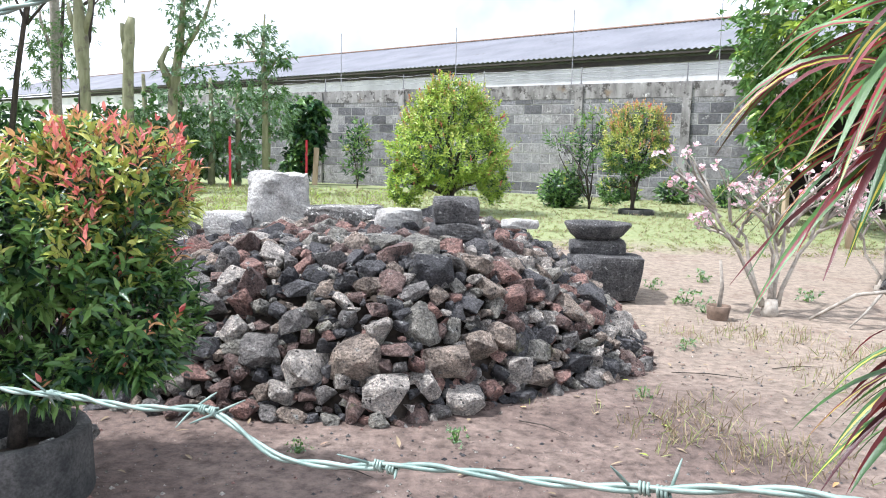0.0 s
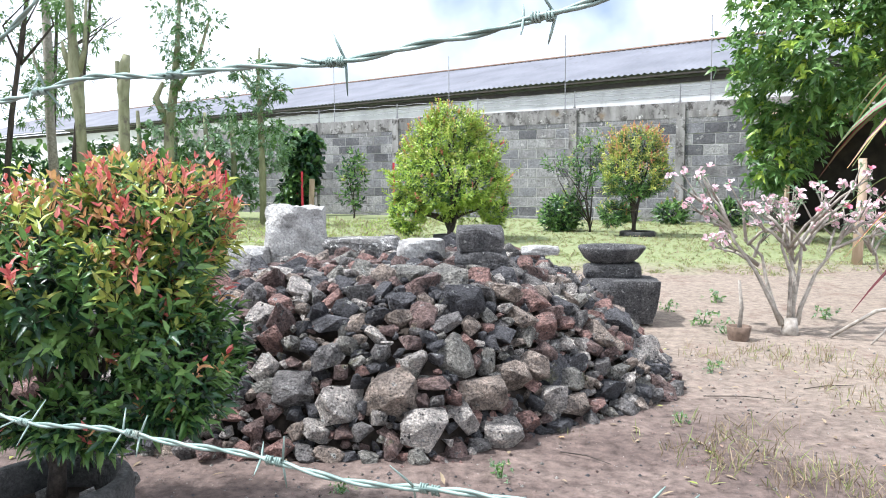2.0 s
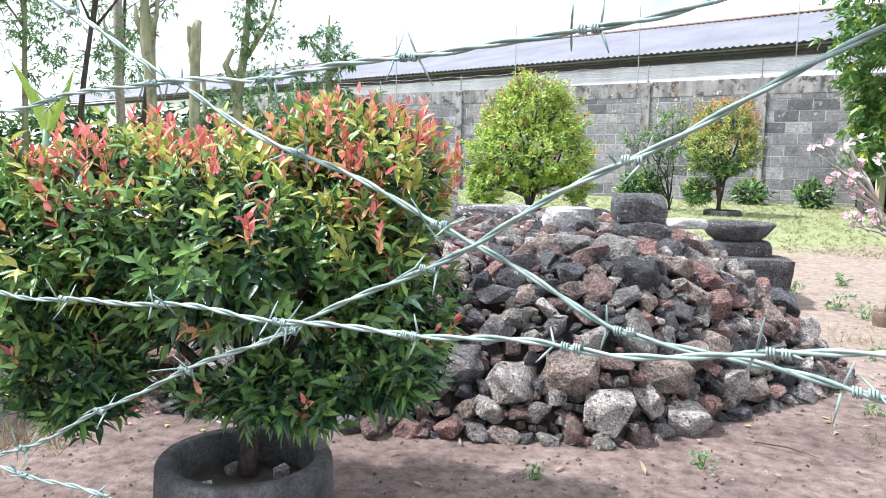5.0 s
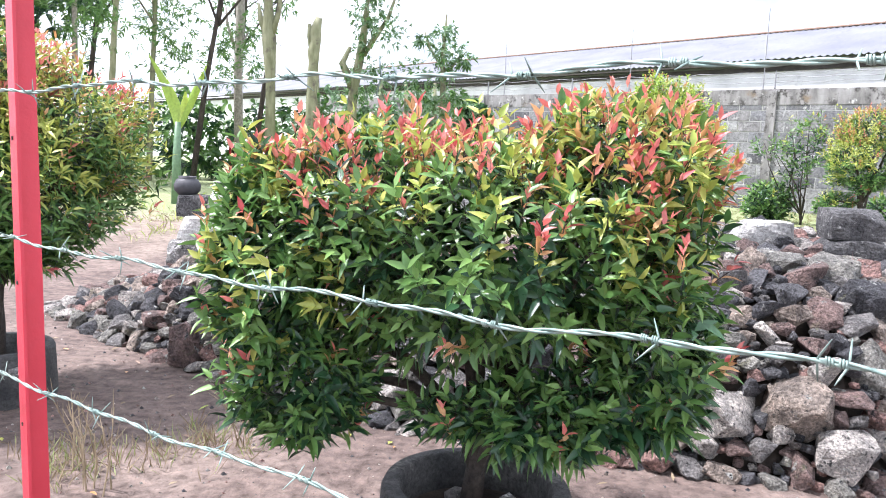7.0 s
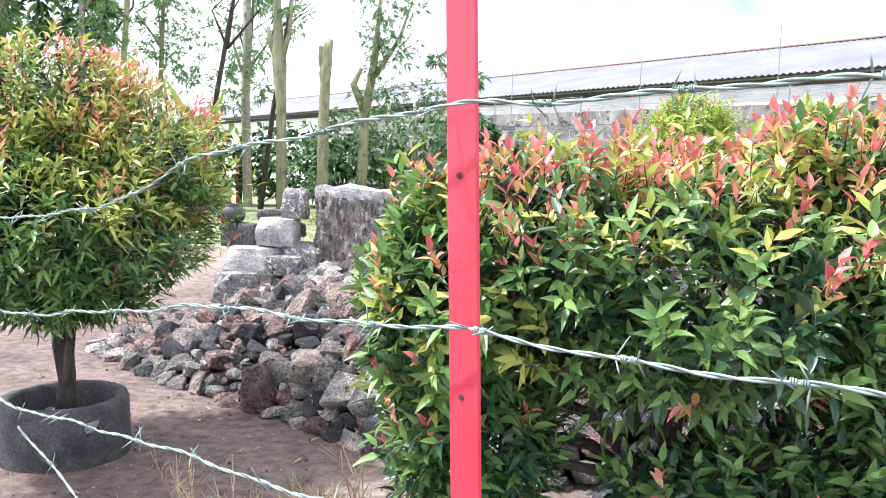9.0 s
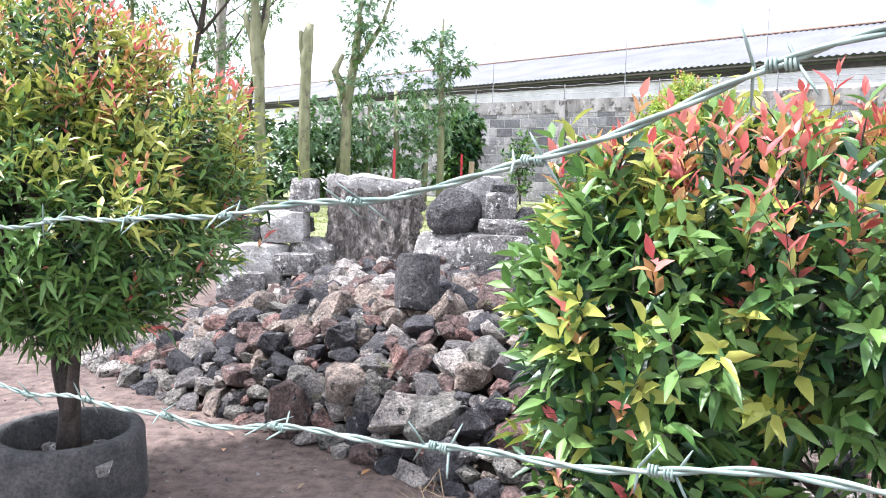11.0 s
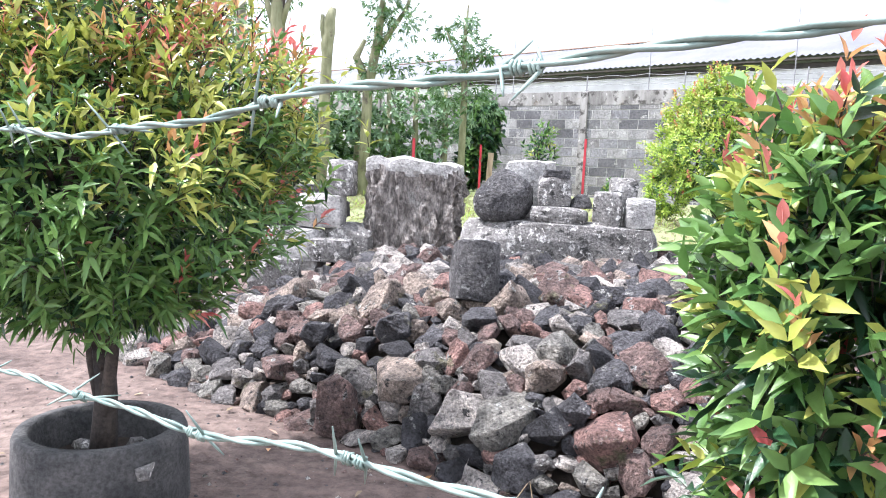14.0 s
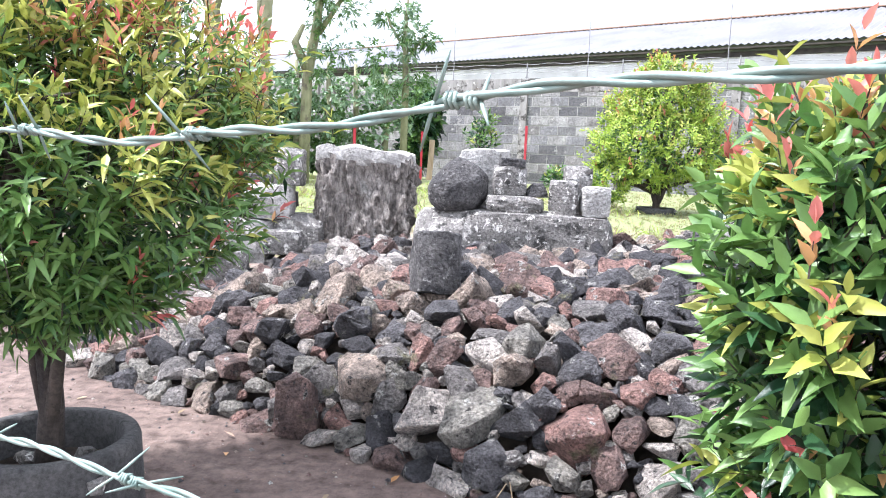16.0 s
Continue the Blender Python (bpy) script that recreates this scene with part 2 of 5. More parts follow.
far.inputs["From Min"].default_value, far.inputs["From Max"].default_value = 11.6, 12.8
nt.links.new(geo.outputs["Position"], sep.inputs[0])
nt.links.new(n1.outputs["Fac"], edge.inputs[0])
nt.links.new(sep.outputs["Y"], edge.inputs[2])
nt.links.new(edge.outputs[0], far.inputs["Value"])
# real pale sand far off and east; darker western earth paints in bush shade
sand = nt.nodes.new("ShaderNodeMapRange")
sand.inputs["From Min"].default_value, sand.inputs["From Max"].default_value, sand.inputs["To Max"].default_value = 6.2, 9.2, 0.85
east, side = nt.nodes.new("ShaderNodeMath"), nt.nodes.new("ShaderNodeMath")
east.operation, side.operation = "MAXIMUM", "MULTIPLY_ADD"
east.inputs[1].default_value, side.inputs[1].default_value = -1.6, 1.5
nt.links.new(sep.outputs["X"], east.inputs[0])
nt.links.new(east.outputs[0], side.inputs[0])
nt.links.new(edge.outputs[0], side.inputs[2])
nt.links.new(side.outputs[0], sand.inputs["Value"])
pale = mix_node(nt, "MULTIPLY", 0.6, (0.275, 0.225, 0.175), r2.outputs["Color"])
n4 = noise_node(nt, 2.3, 7, 0.7)
r4 = ramp_node(nt, [(0.54, (0, 0, 0)), (0.70, (0.7, 0.7, 0.7))])
nt.links.new(n4.outputs["Fac"], r4.inputs["Fac"])
pale = mix_node(nt, "MIX", r4.outputs["Color"], pale, (0.15, 0.088, 0.064))
earth = mix_node(nt, "MIX", sand.outputs["Result"], earth, pale)
turf = ramp_node(nt, [(0.3, (0.16, 0.195, 0.08)), (0.7, (0.28, 0.31, 0.15))])
nt.links.new(n2.outputs["Fac"], turf.inputs["Fac"])
earth = mix_node(nt, "MIX", far.outputs["Result"], earth, turf.outputs["Color"])
nt.links.new(earth, bsdf.inputs["Base Color"])
bsdf.inputs["Roughness"].default_value = 0.95
bp = nt.nodes.new("ShaderNodeBump")
bp.inputs["Strength"].default_value, bp.inputs["Distance"].default_value = 0.9, 0.03
nt.links.new(n2.outputs["Fac"], bp.inputs["Height"])
nt.links.new(bp.outputs["Normal"], bsdf.inputs["Normal"])
MAT["earth"] = gm

# ---- mesh helpers ----
R = random.Random(7)
RN = np.random.RandomState(11)


def smooth(a, b, v):
    t = min(max((v - a) / (b - a), 0.0), 1.0)
    return t * t * (3 - 2 * t)


def rise(x, y):
    """Height of the ground: level by the fence, a little higher towards the back wall."""
    return 0.37 * smooth(5.5, 13.5, y)


def mesh_of(name, bm, mats, soft=False):
    me = bpy.data.meshes.new(name)
    bm.to_mesh(me)
    bm.free()
    for m in mats if isinstance(mats, (list, tuple)) else [mats]:
        me.materials.append(m)
    if soft:
        me.shade_smooth()
    return me


def thing(name, label, category, group="", at=(0, 0, 0), rz=0, kind=""):
    ob = new(name)
    ob.empty_display_size = 0.1
    ob.matrix_world = pose(*at, 0, 0, rz)
    return tagged(ob, label, category, group, kind)


def part(name, bm, mats, parent, label="", soft=False):
    ob = new(name, mesh_of(name, bm, mats, soft) if isinstance(bm, bmesh.types.BMesh) else bm)
    ob.parent = parent
    if label:
        ob["label"] = label
    return ob


def box(bm, size, at=(0, 0, 0), turn=None, bevel=0.0):
    m = Matrix.Translation(at) @ (turn or Matrix.Identity(4)) @ Matrix.Diagonal((*size, 1))
    made = bmesh.ops.create_cube(bm, size=1.0, matrix=m)
    if bevel:
        edges = list({e for v in made["verts"] for e in v.link_edges})
        bmesh.ops.bevel(bm, geom=edges, offset=bevel, segments=2, affect="EDGES", profile=0.7)
    return bm


def tube(bm, points, radii, sides=8, cap=True):
    """A tapered tube along points."""
    pts = [Vector(p) for p in points]
    rings, ref = [], None
    for i, p in enumerate(pts):
        d = (pts[min(i + 1, len(pts) - 1)] - pts[max(i - 1, 0)]).normalized()
        ref = ref or (Vector((1, 0, 0)) if abs(d.x) < 0.8 else Vector((0, 1, 0)))
        u = (ref - d * ref.dot(d)).normalized()
        ref, v = u, d.cross(u)
        r = radii[i] if isinstance(radii, (list, tuple)) else radii
        rings.append([bm.verts.new(p + (u * math.cos(a) + v * math.sin(a)) * r) for a in (2 * math.pi * k / sides for k in range(sides))])
    for a, b in zip(rings, rings[1:]):
        for k in range(sides):
            bm.faces.new((a[k], a[(k + 1) % sides], b[(k + 1) % sides], b[k]))
    if cap:
        bm.faces.new(rings[0][::-1])
        bm.faces.new(rings[-1])
    return bm


def lathe(bm, profile, sides=40, wobble=0.0):
    rings = []
    for r, z in profile:
        rings.append([bm.verts.new((r * math.cos(a) * (1 + wobble * math.sin(3 * a + z * 9)), r * math.sin(a), z)) for a in (2 * math.pi * k / sides for k in range(sides))])
    for a, b in zip(rings, rings[1:]):
        for k in range(sides):
            bm.faces.new((a[k], a[(k + 1) % sides], b[(k + 1) % sides], b[k]))
    return bm


def leaf_mesh(name, base, axis, side, length, width, kinds, mats, fold=0.18, droop=0.25, shape=(0.30, 0.92, 0.64, 0.66)):
    """Many leaves in one mesh: base points, axes and side directions as arrays; each is a folded blade with a pointed tip."""
    n = len(base)
    axis = axis / np.linalg.norm(axis, axis=1)[:, None]
    side = side - axis * (side * axis).sum(1)[:, None]
    side /= np.maximum(np.linalg.norm(side, axis=1)[:, None], 1e-6)
    up = np.cross(side, axis)
    up *= np.where(up[:, 2] < 0, -1.0, 1.0)[:, None]
    L, W = np.asarray(length)[:, None], np.asarray(width)[:, None]
    sag = np.zeros((n, 3))
    sag[:, 2] = -1
    p1, w1, p2, w2 = shape
    c1 = base + axis * L * p1 + sag * L * droop * p1 ** 2
    c2 = base + axis * L * p2 + sag * L * droop * p2 ** 2
    tip = base + axis * L + sag * L * droop
    lift = up * W * fold
    v = np.stack([base, c1 - side * W * w1 / 2 + lift, c1, c1 + side * W * w1 / 2 + lift,
                  c2 - side * W * w2 / 2 + lift, c2, c2 + side * W * w2 / 2 + lift, tip], 1).reshape(-1, 3)
    tri = np.array([[0, 2, 1], [0, 3, 2], [1, 2, 5], [1, 5, 4], [2, 3, 6], [2, 6, 5], [4, 5, 7], [5, 6, 7]])
    f = (np.arange(n)[:, None, None] * 8 + tri[None]).reshape(-1, 3)
    me = bpy.data.meshes.new(name)
    me.vertices.add(len(v))
    me.vertices.foreach_set("co", v.astype(np.float32).ravel())
    me.loops.add(len(f) * 3)
    me.loops.foreach_set("vertex_index", f.astype(np.int32).ravel())
    me.polygons.add(len(f))
    me.polygons.foreach_set("loop_start", np.arange(0, len(f) * 3, 3, dtype=np.int32))
    me.polygons.foreach_set("material_index", np.repeat(np.asarray(kinds, dtype=np.int32), 8))
    for m in mats:
        me.materials.append(m)
    me.update(calc_edges=True)
    me.validate()
    return me


def unit(a):
    return a / np.maximum(np.linalg.norm(a, axis=1)[:, None], 1e-6)


def shoots(points, outward, leaves, length, width, kinds, spread=0.9, jitter=0.45):
    """Whorls of leaves at shoot points, opening round their outward axis. Returns arrays for leaf_mesh."""
    n = len(points)
    ref = np.tile(np.array([[0.31, 0.23, 0.92]]), (n, 1))
    u = unit(np.cross(outward, ref))
    v = np.cross(outward, u)
    ang = (np.arange(leaves)[None] * 2.399 + RN.rand(n, 1) * 6.28)
    open_ = spread * (0.35 + 0.75 * (np.arange(leaves)[None] + 0.5) / leaves) + RN.randn(n, leaves) * jitter * 0.5
    ax = (outward[:, None] * np.cos(open_)[..., None] + (u[:, None] * np.cos(ang)[..., None] + v[:, None] * np.sin(ang)[..., None]) * np.sin(open_)[..., None])
    ax += RN.randn(n, leaves, 3) * jitter * 0.5
    back = (np.arange(leaves)[None] / leaves)[..., None] * outward[:, None] * -np.mean(length) * 0.55
    base = points[:, None] + back
    side = np.cross(ax, outward[:, None] + 0.01)
    ln = length * (0.65 + 0.6 * RN.rand(n, leaves))
    wd = width * (0.75 + 0.5 * RN.rand(n, leaves))
    return (base.reshape(-1, 3), ax.reshape(-1, 3), side.reshape(-1, 3), ln.ravel(), wd.ravel(), np.repeat(kinds, leaves))


SHOOT_KINDS = {0: ((0, 0), (0, 0), (0, 1)), 1: ((0, 1), (1, 1), (1, 1)), 2: ((1, 1), (2, 2), (2, 2)), 3: ((1, 2), (2, 3), (3, 3)), 4: ((2, 3), (3, 4), (4, 4))}


def leafy_shoots(points, outward, kinds, length, width, pairs=4, stem=0.14):
    """Leafy twigs: opposite pairs of leaves up a thin stem, the youngest at its tip. Kind 5 is the stem."""
    n = len(points)
    young = np.isin(kinds, (3, 4))[:, None]
    a = unit(outward + RN.randn(n, 3) * 0.22 + np.array([[0, 0, 0.45]]) * young)
    u = unit(np.cross(a, np.tile(np.array([[0.31, 0.23, 0.92]]), (n, 1)) + RN.randn(n, 3) * 0.3))
    v = np.cross(a, u)
    sl = stem * (0.7 + 0.6 * RN.rand(n, 1))
    foot = points - a * sl * 0.7
    turn = RN.rand(n) * 6.28
    out = [[foot], [a], [u], [sl.ravel() * 1.05], [np.full(n, 0.0045)], [np.full(n, 5)]]
    table = np.array([SHOOT_KINDS[i] for i in range(5)])
    for j in range(pairs):
        t = (j + 0.5) / pairs
        open_ = np.where(young, 0.85 - 0.5 * t, 1.25 - 0.65 * t)
        for s in (0, math.pi):
            ang = (turn + j * 1.571 + s + RN.randn(n) * 0.25)[:, None]
            o = open_ + RN.randn(n, 1) * 0.2
            ring = u * np.cos(ang) + v * np.sin(ang)
            ax = a * np.cos(o) + ring * np.sin(o) + RN.randn(n, 3) * 0.10
            third = min(int(t * 3), 2)
            out[0].append(foot + a * sl * t)
            out[1].append(ax)
            out[2].append(np.cross(ax, a) + 0.15 * RN.randn(n, 3))
            size = (0.75 + 0.5 * RN.rand(n)) * (1.0 - 0.35 * abs(t - 0.45)) * np.where(young[:, 0], 0.8, 1.0)
            out[3].append(length * size)
            out[4].append(width * size * (0.85 + 0.3 * RN.rand(n)))
            out[5].append(table[kinds, third, RN.randint(0, 2, n)])
    return tuple(np.concatenate(o) for o in out)


def crown_points(lobes, count, depth=0.3):
    """Shoot points in the outer layer of a group of ellipsoids, with their outward directions."""
    c = np.array([l[:3] for l in lobes])
    r = np.array([l[3:6] for l in lobes])
    area = (r[:, 0] * r[:, 1] + r[:, 1] * r[:, 2] + r[:, 0] * r[:, 2])
    pick = RN.choice(len(lobes), size=count * 3, p=area / area.sum())
    d = unit(RN.randn(count * 3, 3))
    k = 1 - depth * RN.rand(count * 3) ** 1.7
    k *= 1 + 0.10 * np.sin(d[:, 0] * 7 + pick) * np.sin(d[:, 1] * 6 + 1) + 0.07 * RN.randn(count * 3) + 0.16 * (RN.rand(count * 3) < 0.07) * (d[:, 2] > -0.2)
    lump = np.array([noise.noise(Vector(q)) for q in (c[pick] + d * r[pick]) * (2.7 / r[pick].mean())])
    k *= 1 + 0.30 * lump
    p = c[pick] + d * r[pick] * k[:, None]
    keep = np.ones(len(p), bool)
    for i in range(len(lobes)):
        q = (((p - c[i]) / r[i]) ** 2).sum(1)
        keep &= ~((q < (1 - depth) ** 2) & (pick != i))
    p, d, k, pick = p[keep][:count], d[keep][:count], k[keep][:count], pick[keep][:count]
    out = unit(d / r[pick] * r[pick].mean(1)[:, None] * 0.8 + np.array([0, 0, 0.85]))
    return p, out, k


def smooth_step(h):
    t = np.clip((h - 0.58) / 0.3, 0, 1)
    return 0.14 + 0.86 * t * t * (3 - 2 * t)


def bush_kinds(p, k, low, high, red, warm, fresh=0.0):
    """Colour classes: 0 dark, 1 mid, 2 yellow, 3 orange, 4 red. Young growth sits outside and on top. Class 0, for old
    leaves, also paints shade into inner and low foliage.
    """
    h = np.clip((p[:, 2] - low) / (high - low), 0, 1)
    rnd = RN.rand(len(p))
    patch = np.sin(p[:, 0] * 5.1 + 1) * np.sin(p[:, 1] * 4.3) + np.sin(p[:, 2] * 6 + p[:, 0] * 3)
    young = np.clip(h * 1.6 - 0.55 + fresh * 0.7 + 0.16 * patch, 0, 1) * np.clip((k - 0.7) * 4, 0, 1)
    # inner and low shoots turn dark: crown shade put into leaf colour
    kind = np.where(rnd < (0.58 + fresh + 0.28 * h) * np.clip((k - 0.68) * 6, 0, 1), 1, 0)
    kind = np.where(RN.rand(len(p)) < young * warm, 2, kind)
    kind = np.where(RN.rand(len(p)) < young ** 1.8 * warm * 0.42 * smooth_step(h), 3, kind)
    clump = np.sin(p[:, 0] * 9 + p[:, 2] * 5) * np.sin(p[:, 1] * 8 + p[:, 0] * 4) > 0.05
    kind = np.where(RN.rand(len(p)) < young ** 1.5 * red * np.where(clump, 1.5, 0.30) * smooth_step(h) + 0.045 * (k > 0.88) * (red > 0), 4, kind)
    return kind


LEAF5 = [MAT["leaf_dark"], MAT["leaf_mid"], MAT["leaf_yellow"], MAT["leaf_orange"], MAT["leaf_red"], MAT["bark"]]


def limbs(base, tops, r0, r1, bend=0.12):
    bm = bmesh.new()
    b = Vector(base)
    for t in tops:
        t = Vector(t)
        mid1, mid2 = b.lerp(t, 0.35), b.lerp(t, 0.7)
        s = (t - b).length * bend
        mid1 += Vector((R.uniform(-s, s), R.uniform(-s, s), s * 0.4))
        mid2 += Vector((R.uniform(-s, s), R.uniform(-s, s), 0))
        tube(bm, [b, mid1, mid2, t], [r0, r0 * 0.75 + r1 * 0.25, r0 * 0.4 + r1 * 0.6, r1], 7)
    return bm


def leafy_plant(name, label, category, at, lobes, count, length, width, red, warm, stems=6, r0=0.03, leaves=8, group="", mats=None, spread=1.1, trunk=0.25, bark="bark", droop=0.12, sprigs=0, fresh=0.0, palette=None):
    """A bush or small tree: a short trunk with limbs, and a crown of many leaf whorls."""
    ob = thing(name, label, category, group, at)
    low, high = min(l[2] - l[5] for l in lobes), max(l[2] + l[5] for l in lobes)
    p, out, k = crown_points(lobes, count)
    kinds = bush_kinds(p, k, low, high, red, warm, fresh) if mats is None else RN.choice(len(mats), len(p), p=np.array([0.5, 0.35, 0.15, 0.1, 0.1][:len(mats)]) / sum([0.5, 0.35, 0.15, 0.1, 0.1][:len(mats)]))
    if sprigs:
        order = np.argsort(p[:, 1] - 0.8 * k)
        chosen, rest = order[:sprigs * 3:3], np.setdiff1d(np.arange(len(p)), order[:sprigs * 3:3])
        tufts = {}
        for i in chosen:
            c = int(kinds[i])
            key = (c, R.randrange(3))
            if key not in tufts:
                arr = leafy_shoots(np.zeros((1, 3)), np.array([[0, 0, 1.0]]), np.array([c]), length, width, leaves // 2, length * 1.7)
                tufts[key] = leaf_mesh("sprig", *arr, mats or LEAF5, droop=0.1)
            sp = part("sprig", tufts[key], None, ob)
            sp.matrix_basis = Matrix.Translation(Vector(p[i])) @ Vector(out[i]).to_track_quat("Z", "Y").to_matrix().to_4x4() @ pose(0, 0, 0, 0, 0, R.uniform(0, 360))
        p, out, k, kinds = p[rest], out[rest], k[rest], kinds[rest]
    if mats is None:
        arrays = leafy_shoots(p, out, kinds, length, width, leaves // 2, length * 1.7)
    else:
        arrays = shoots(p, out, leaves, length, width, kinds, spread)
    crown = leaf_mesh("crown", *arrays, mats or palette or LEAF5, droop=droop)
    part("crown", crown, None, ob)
    z0 = trunk
    bm = bmesh.new()
    tube(bm, [(0, 0, -0.02), (0.01, 0.005, z0 * 0.5), (0, 0, z0)], [r0 * 1.6, r0 * 1.25, r0 * 1.2], 9)
    tube(bm, [(0.0, 0, z0 * 0.15), (r0 * 1.6, -r0, z0 * 0.7), (r0 * 3.2, -r0 * 1.5, z0 * 1.5)], [r0 * 0.9, r0 * 0.75, r0 * 0.6], 8)
    tube(bm, [(0.0, 0, z0 * 0.35), (-r0 * 1.3, 0, z0 * 0.8), (-r0 * 2.6, r0, z0 * 1.5)], [r0 * 0.8, r0 * 0.65, r0 * 0.5], 8)
    part("trunk", bm, MAT[bark], ob, soft=True)
    for i in range(stems):
        l = lobes[i % len(lobes)]
        a = 2 * math.pi * i / stems + R.uniform(-0.3, 0.3)
        top = (l[0] + l[3] * 0.55 * math.cos(a), l[1] + l[4] * 0.55 * math.sin(a), l[2] + l[5] * R.uniform(-0.1, 0.5))
        bm = limbs((0, 0, z0 * 0.9), [top], r0 * 0.9, r0 * 0.22)
        tb = Vector(top)
        for _ in range(3):
            limbs_to = tb + Vector((R.uniform(-1, 1) * l[3], R.uniform(-1, 1) * l[4], R.uniform(0, 1) * l[5])) * 0.35
            tube(bm, [tb.lerp(Vector((0, 0, z0)), 0.3), tb, limbs_to], [r0 * 0.35, r0 * 0.25, r0 * 0.12], 5)
        part("limb", bm, MAT[bark], ob, soft=True)
    return ob


# ---- ground ----
def spread_coords(lo, hi, step, grow, end):
    a = list(np.arange(lo, hi + 1e-6, step))
    s, v = step, hi
    while v < end:
        s *= grow
        v += s
        a.append(v)
    s, v, b = step, lo, []
    while v > -end:
        s *= grow
        v -= s
        b.append(v)
    return b[::-1] + a


gx, gy = spread_coords(-8, 4, 0.09, 1.28, 420), spread_coords(0.5, 9, 0.09, 1.25, 420)
verts = [(x, y, rise(x, y) + (0.018 * noise.noise(Vector((x * 1.3, y * 1.3, 0))) + 0.008 * noise.noise(Vector((x * 6, y * 6, 3))) if -9 < x < 6 and 0 < y < 12 else 0))
         for y in gy for x in gx]
nx = len(gx)
faces = [(j * nx + i, j * nx + i + 1, (j + 1) * nx + i + 1, (j + 1) * nx + i) for j in range(len(gy) - 1) for i in range(nx - 1)]
me = bpy.data.meshes.new("ground")
me.from_pydata(verts, [], faces)
me.materials.append(gm)
me.shade_smooth()
ground = tagged(new("ground", me), "bare sandy brown earth turning to grass towards the wall", "ground", kind="structure")

# ---- block wall at the back ----
WALL_A, WALL_DIR, WALL_N = Vector((-6.86, 26.6, 0)), Vector((0.8823, -0.4707, 0)), Vector((0.4707, 0.8823, 0))
WALL_YAW = math.degrees(math.atan2(WALL_DIR.y, WALL_DIR.x))
WALL_Z0, WALL_Z1, WALL_L0, WALL_L1 = 0.30, 3.52, -9.0, 22.0
wall = thing("wall_north", "weathered grey concrete block wall with stained top band", "wall", at=(*WALL_A.xy, 0), rz=WALL_YAW, kind="structure")
bm = box(bmesh.new(), (WALL_L1 - WALL_L0, 0.13, WALL_Z1 - 0.2), ((WALL_L0 + WALL_L1) / 2, 0.02, (WALL_Z1 + 0.2) / 2))
part("mortar_core", bm, MAT["mortar"], wall)
bm = box(bmesh.new(), (WALL_L1 - WALL_L0, 0.162, 0.42), ((WALL_L0 + WALL_L1) / 2, 0.02, WALL_Z1 - 0.16), bevel=0.015)
part("coping", bm, MAT["render_band"], wall)
for x in (-5.2, -0.1, 3.43, 6.6, 9.65, 12.7, 16.0):
    bm = box(bmesh.new(), (0.24, 0.27, WALL_Z1 - 0.1), (x, 0.02, (WALL_Z1 + 0.1) / 2), bevel=0.012)
    part("column", bm, MAT["render_band"], wall)

# ---- long warehouse beyond the wall ----
EAVE_DIR = Vector((0.82, -0.572, 0)).normalized()
EAVE_YAW = math.degrees(math.atan2(EAVE_DIR.y, EAVE_DIR.x))
hall = thing("warehouse", "long low warehouse with a grey corrugated roof and pale wall", "building", at=(5.88, 24.33, 0), rz=EAVE_YAW)
part("wall", box(bmesh.new(), (80, 0.25, 4.75), (-20, 0.42, 2.4)), MAT["white_wall"], hall)
part("gable_wall", box(bmesh.new(), (0.25, 13, 4.7), (19.8, 7.4, 2.35)), MAT["white_wall"], hall)
bm = bmesh.new()
cols, slope = int(80 / 0.115), [(0.0, 5.0), (6.2, 6.95)]
row0, row1 = [], []
for i in range(cols + 1):
    x = -60 + i * 0.115
    w = 0.028 * (1 if i % 2 else -1)
    row0.append(bm.verts.new((x, slope[0][0], slope[0][1] + w)))
    row1.append(bm.verts.new((x, slope[1][0], slope[1][1] + w)))
for i in range(cols):
    bm.faces.new((row0[i], row0[i + 1], row1[i + 1], row1[i]))
roof = part("roof", bm, MAT["roof_sheet"], hall, "grey corrugated roof sheets")
bm = bmesh.new()
box(bm, (80, 0.35, 0.06), (-20, 6.25, 6.98), bevel=0.02)
part("ridge_cap", bm, MAT["terracotta"], roof)
part("back_roof", box(bmesh.new(), (80, 6.6, 0.04), (-20, 9.4, 5.95), Euler((radians(-17.5), 0, 0)).to_matrix().to_4x4()), MAT["roof_sheet"], hall)
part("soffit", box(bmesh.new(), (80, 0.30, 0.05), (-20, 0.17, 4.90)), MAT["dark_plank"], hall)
# shade line under the eave, drawn as a thin dark board
part("eave_shade_strip", box(bmesh.new(), (80, 0.06, 0.16), (-20, 0.26, 4.72)), MAT["dark_plank"], hall, "dark strip drawing the shade line under the eave")

# ---- poles and wires on the wall ----
def on_wall(s, off=0.0):
    p = WALL_A + WALL_DIR * s + WALL_N * off
    return p.x, p.y


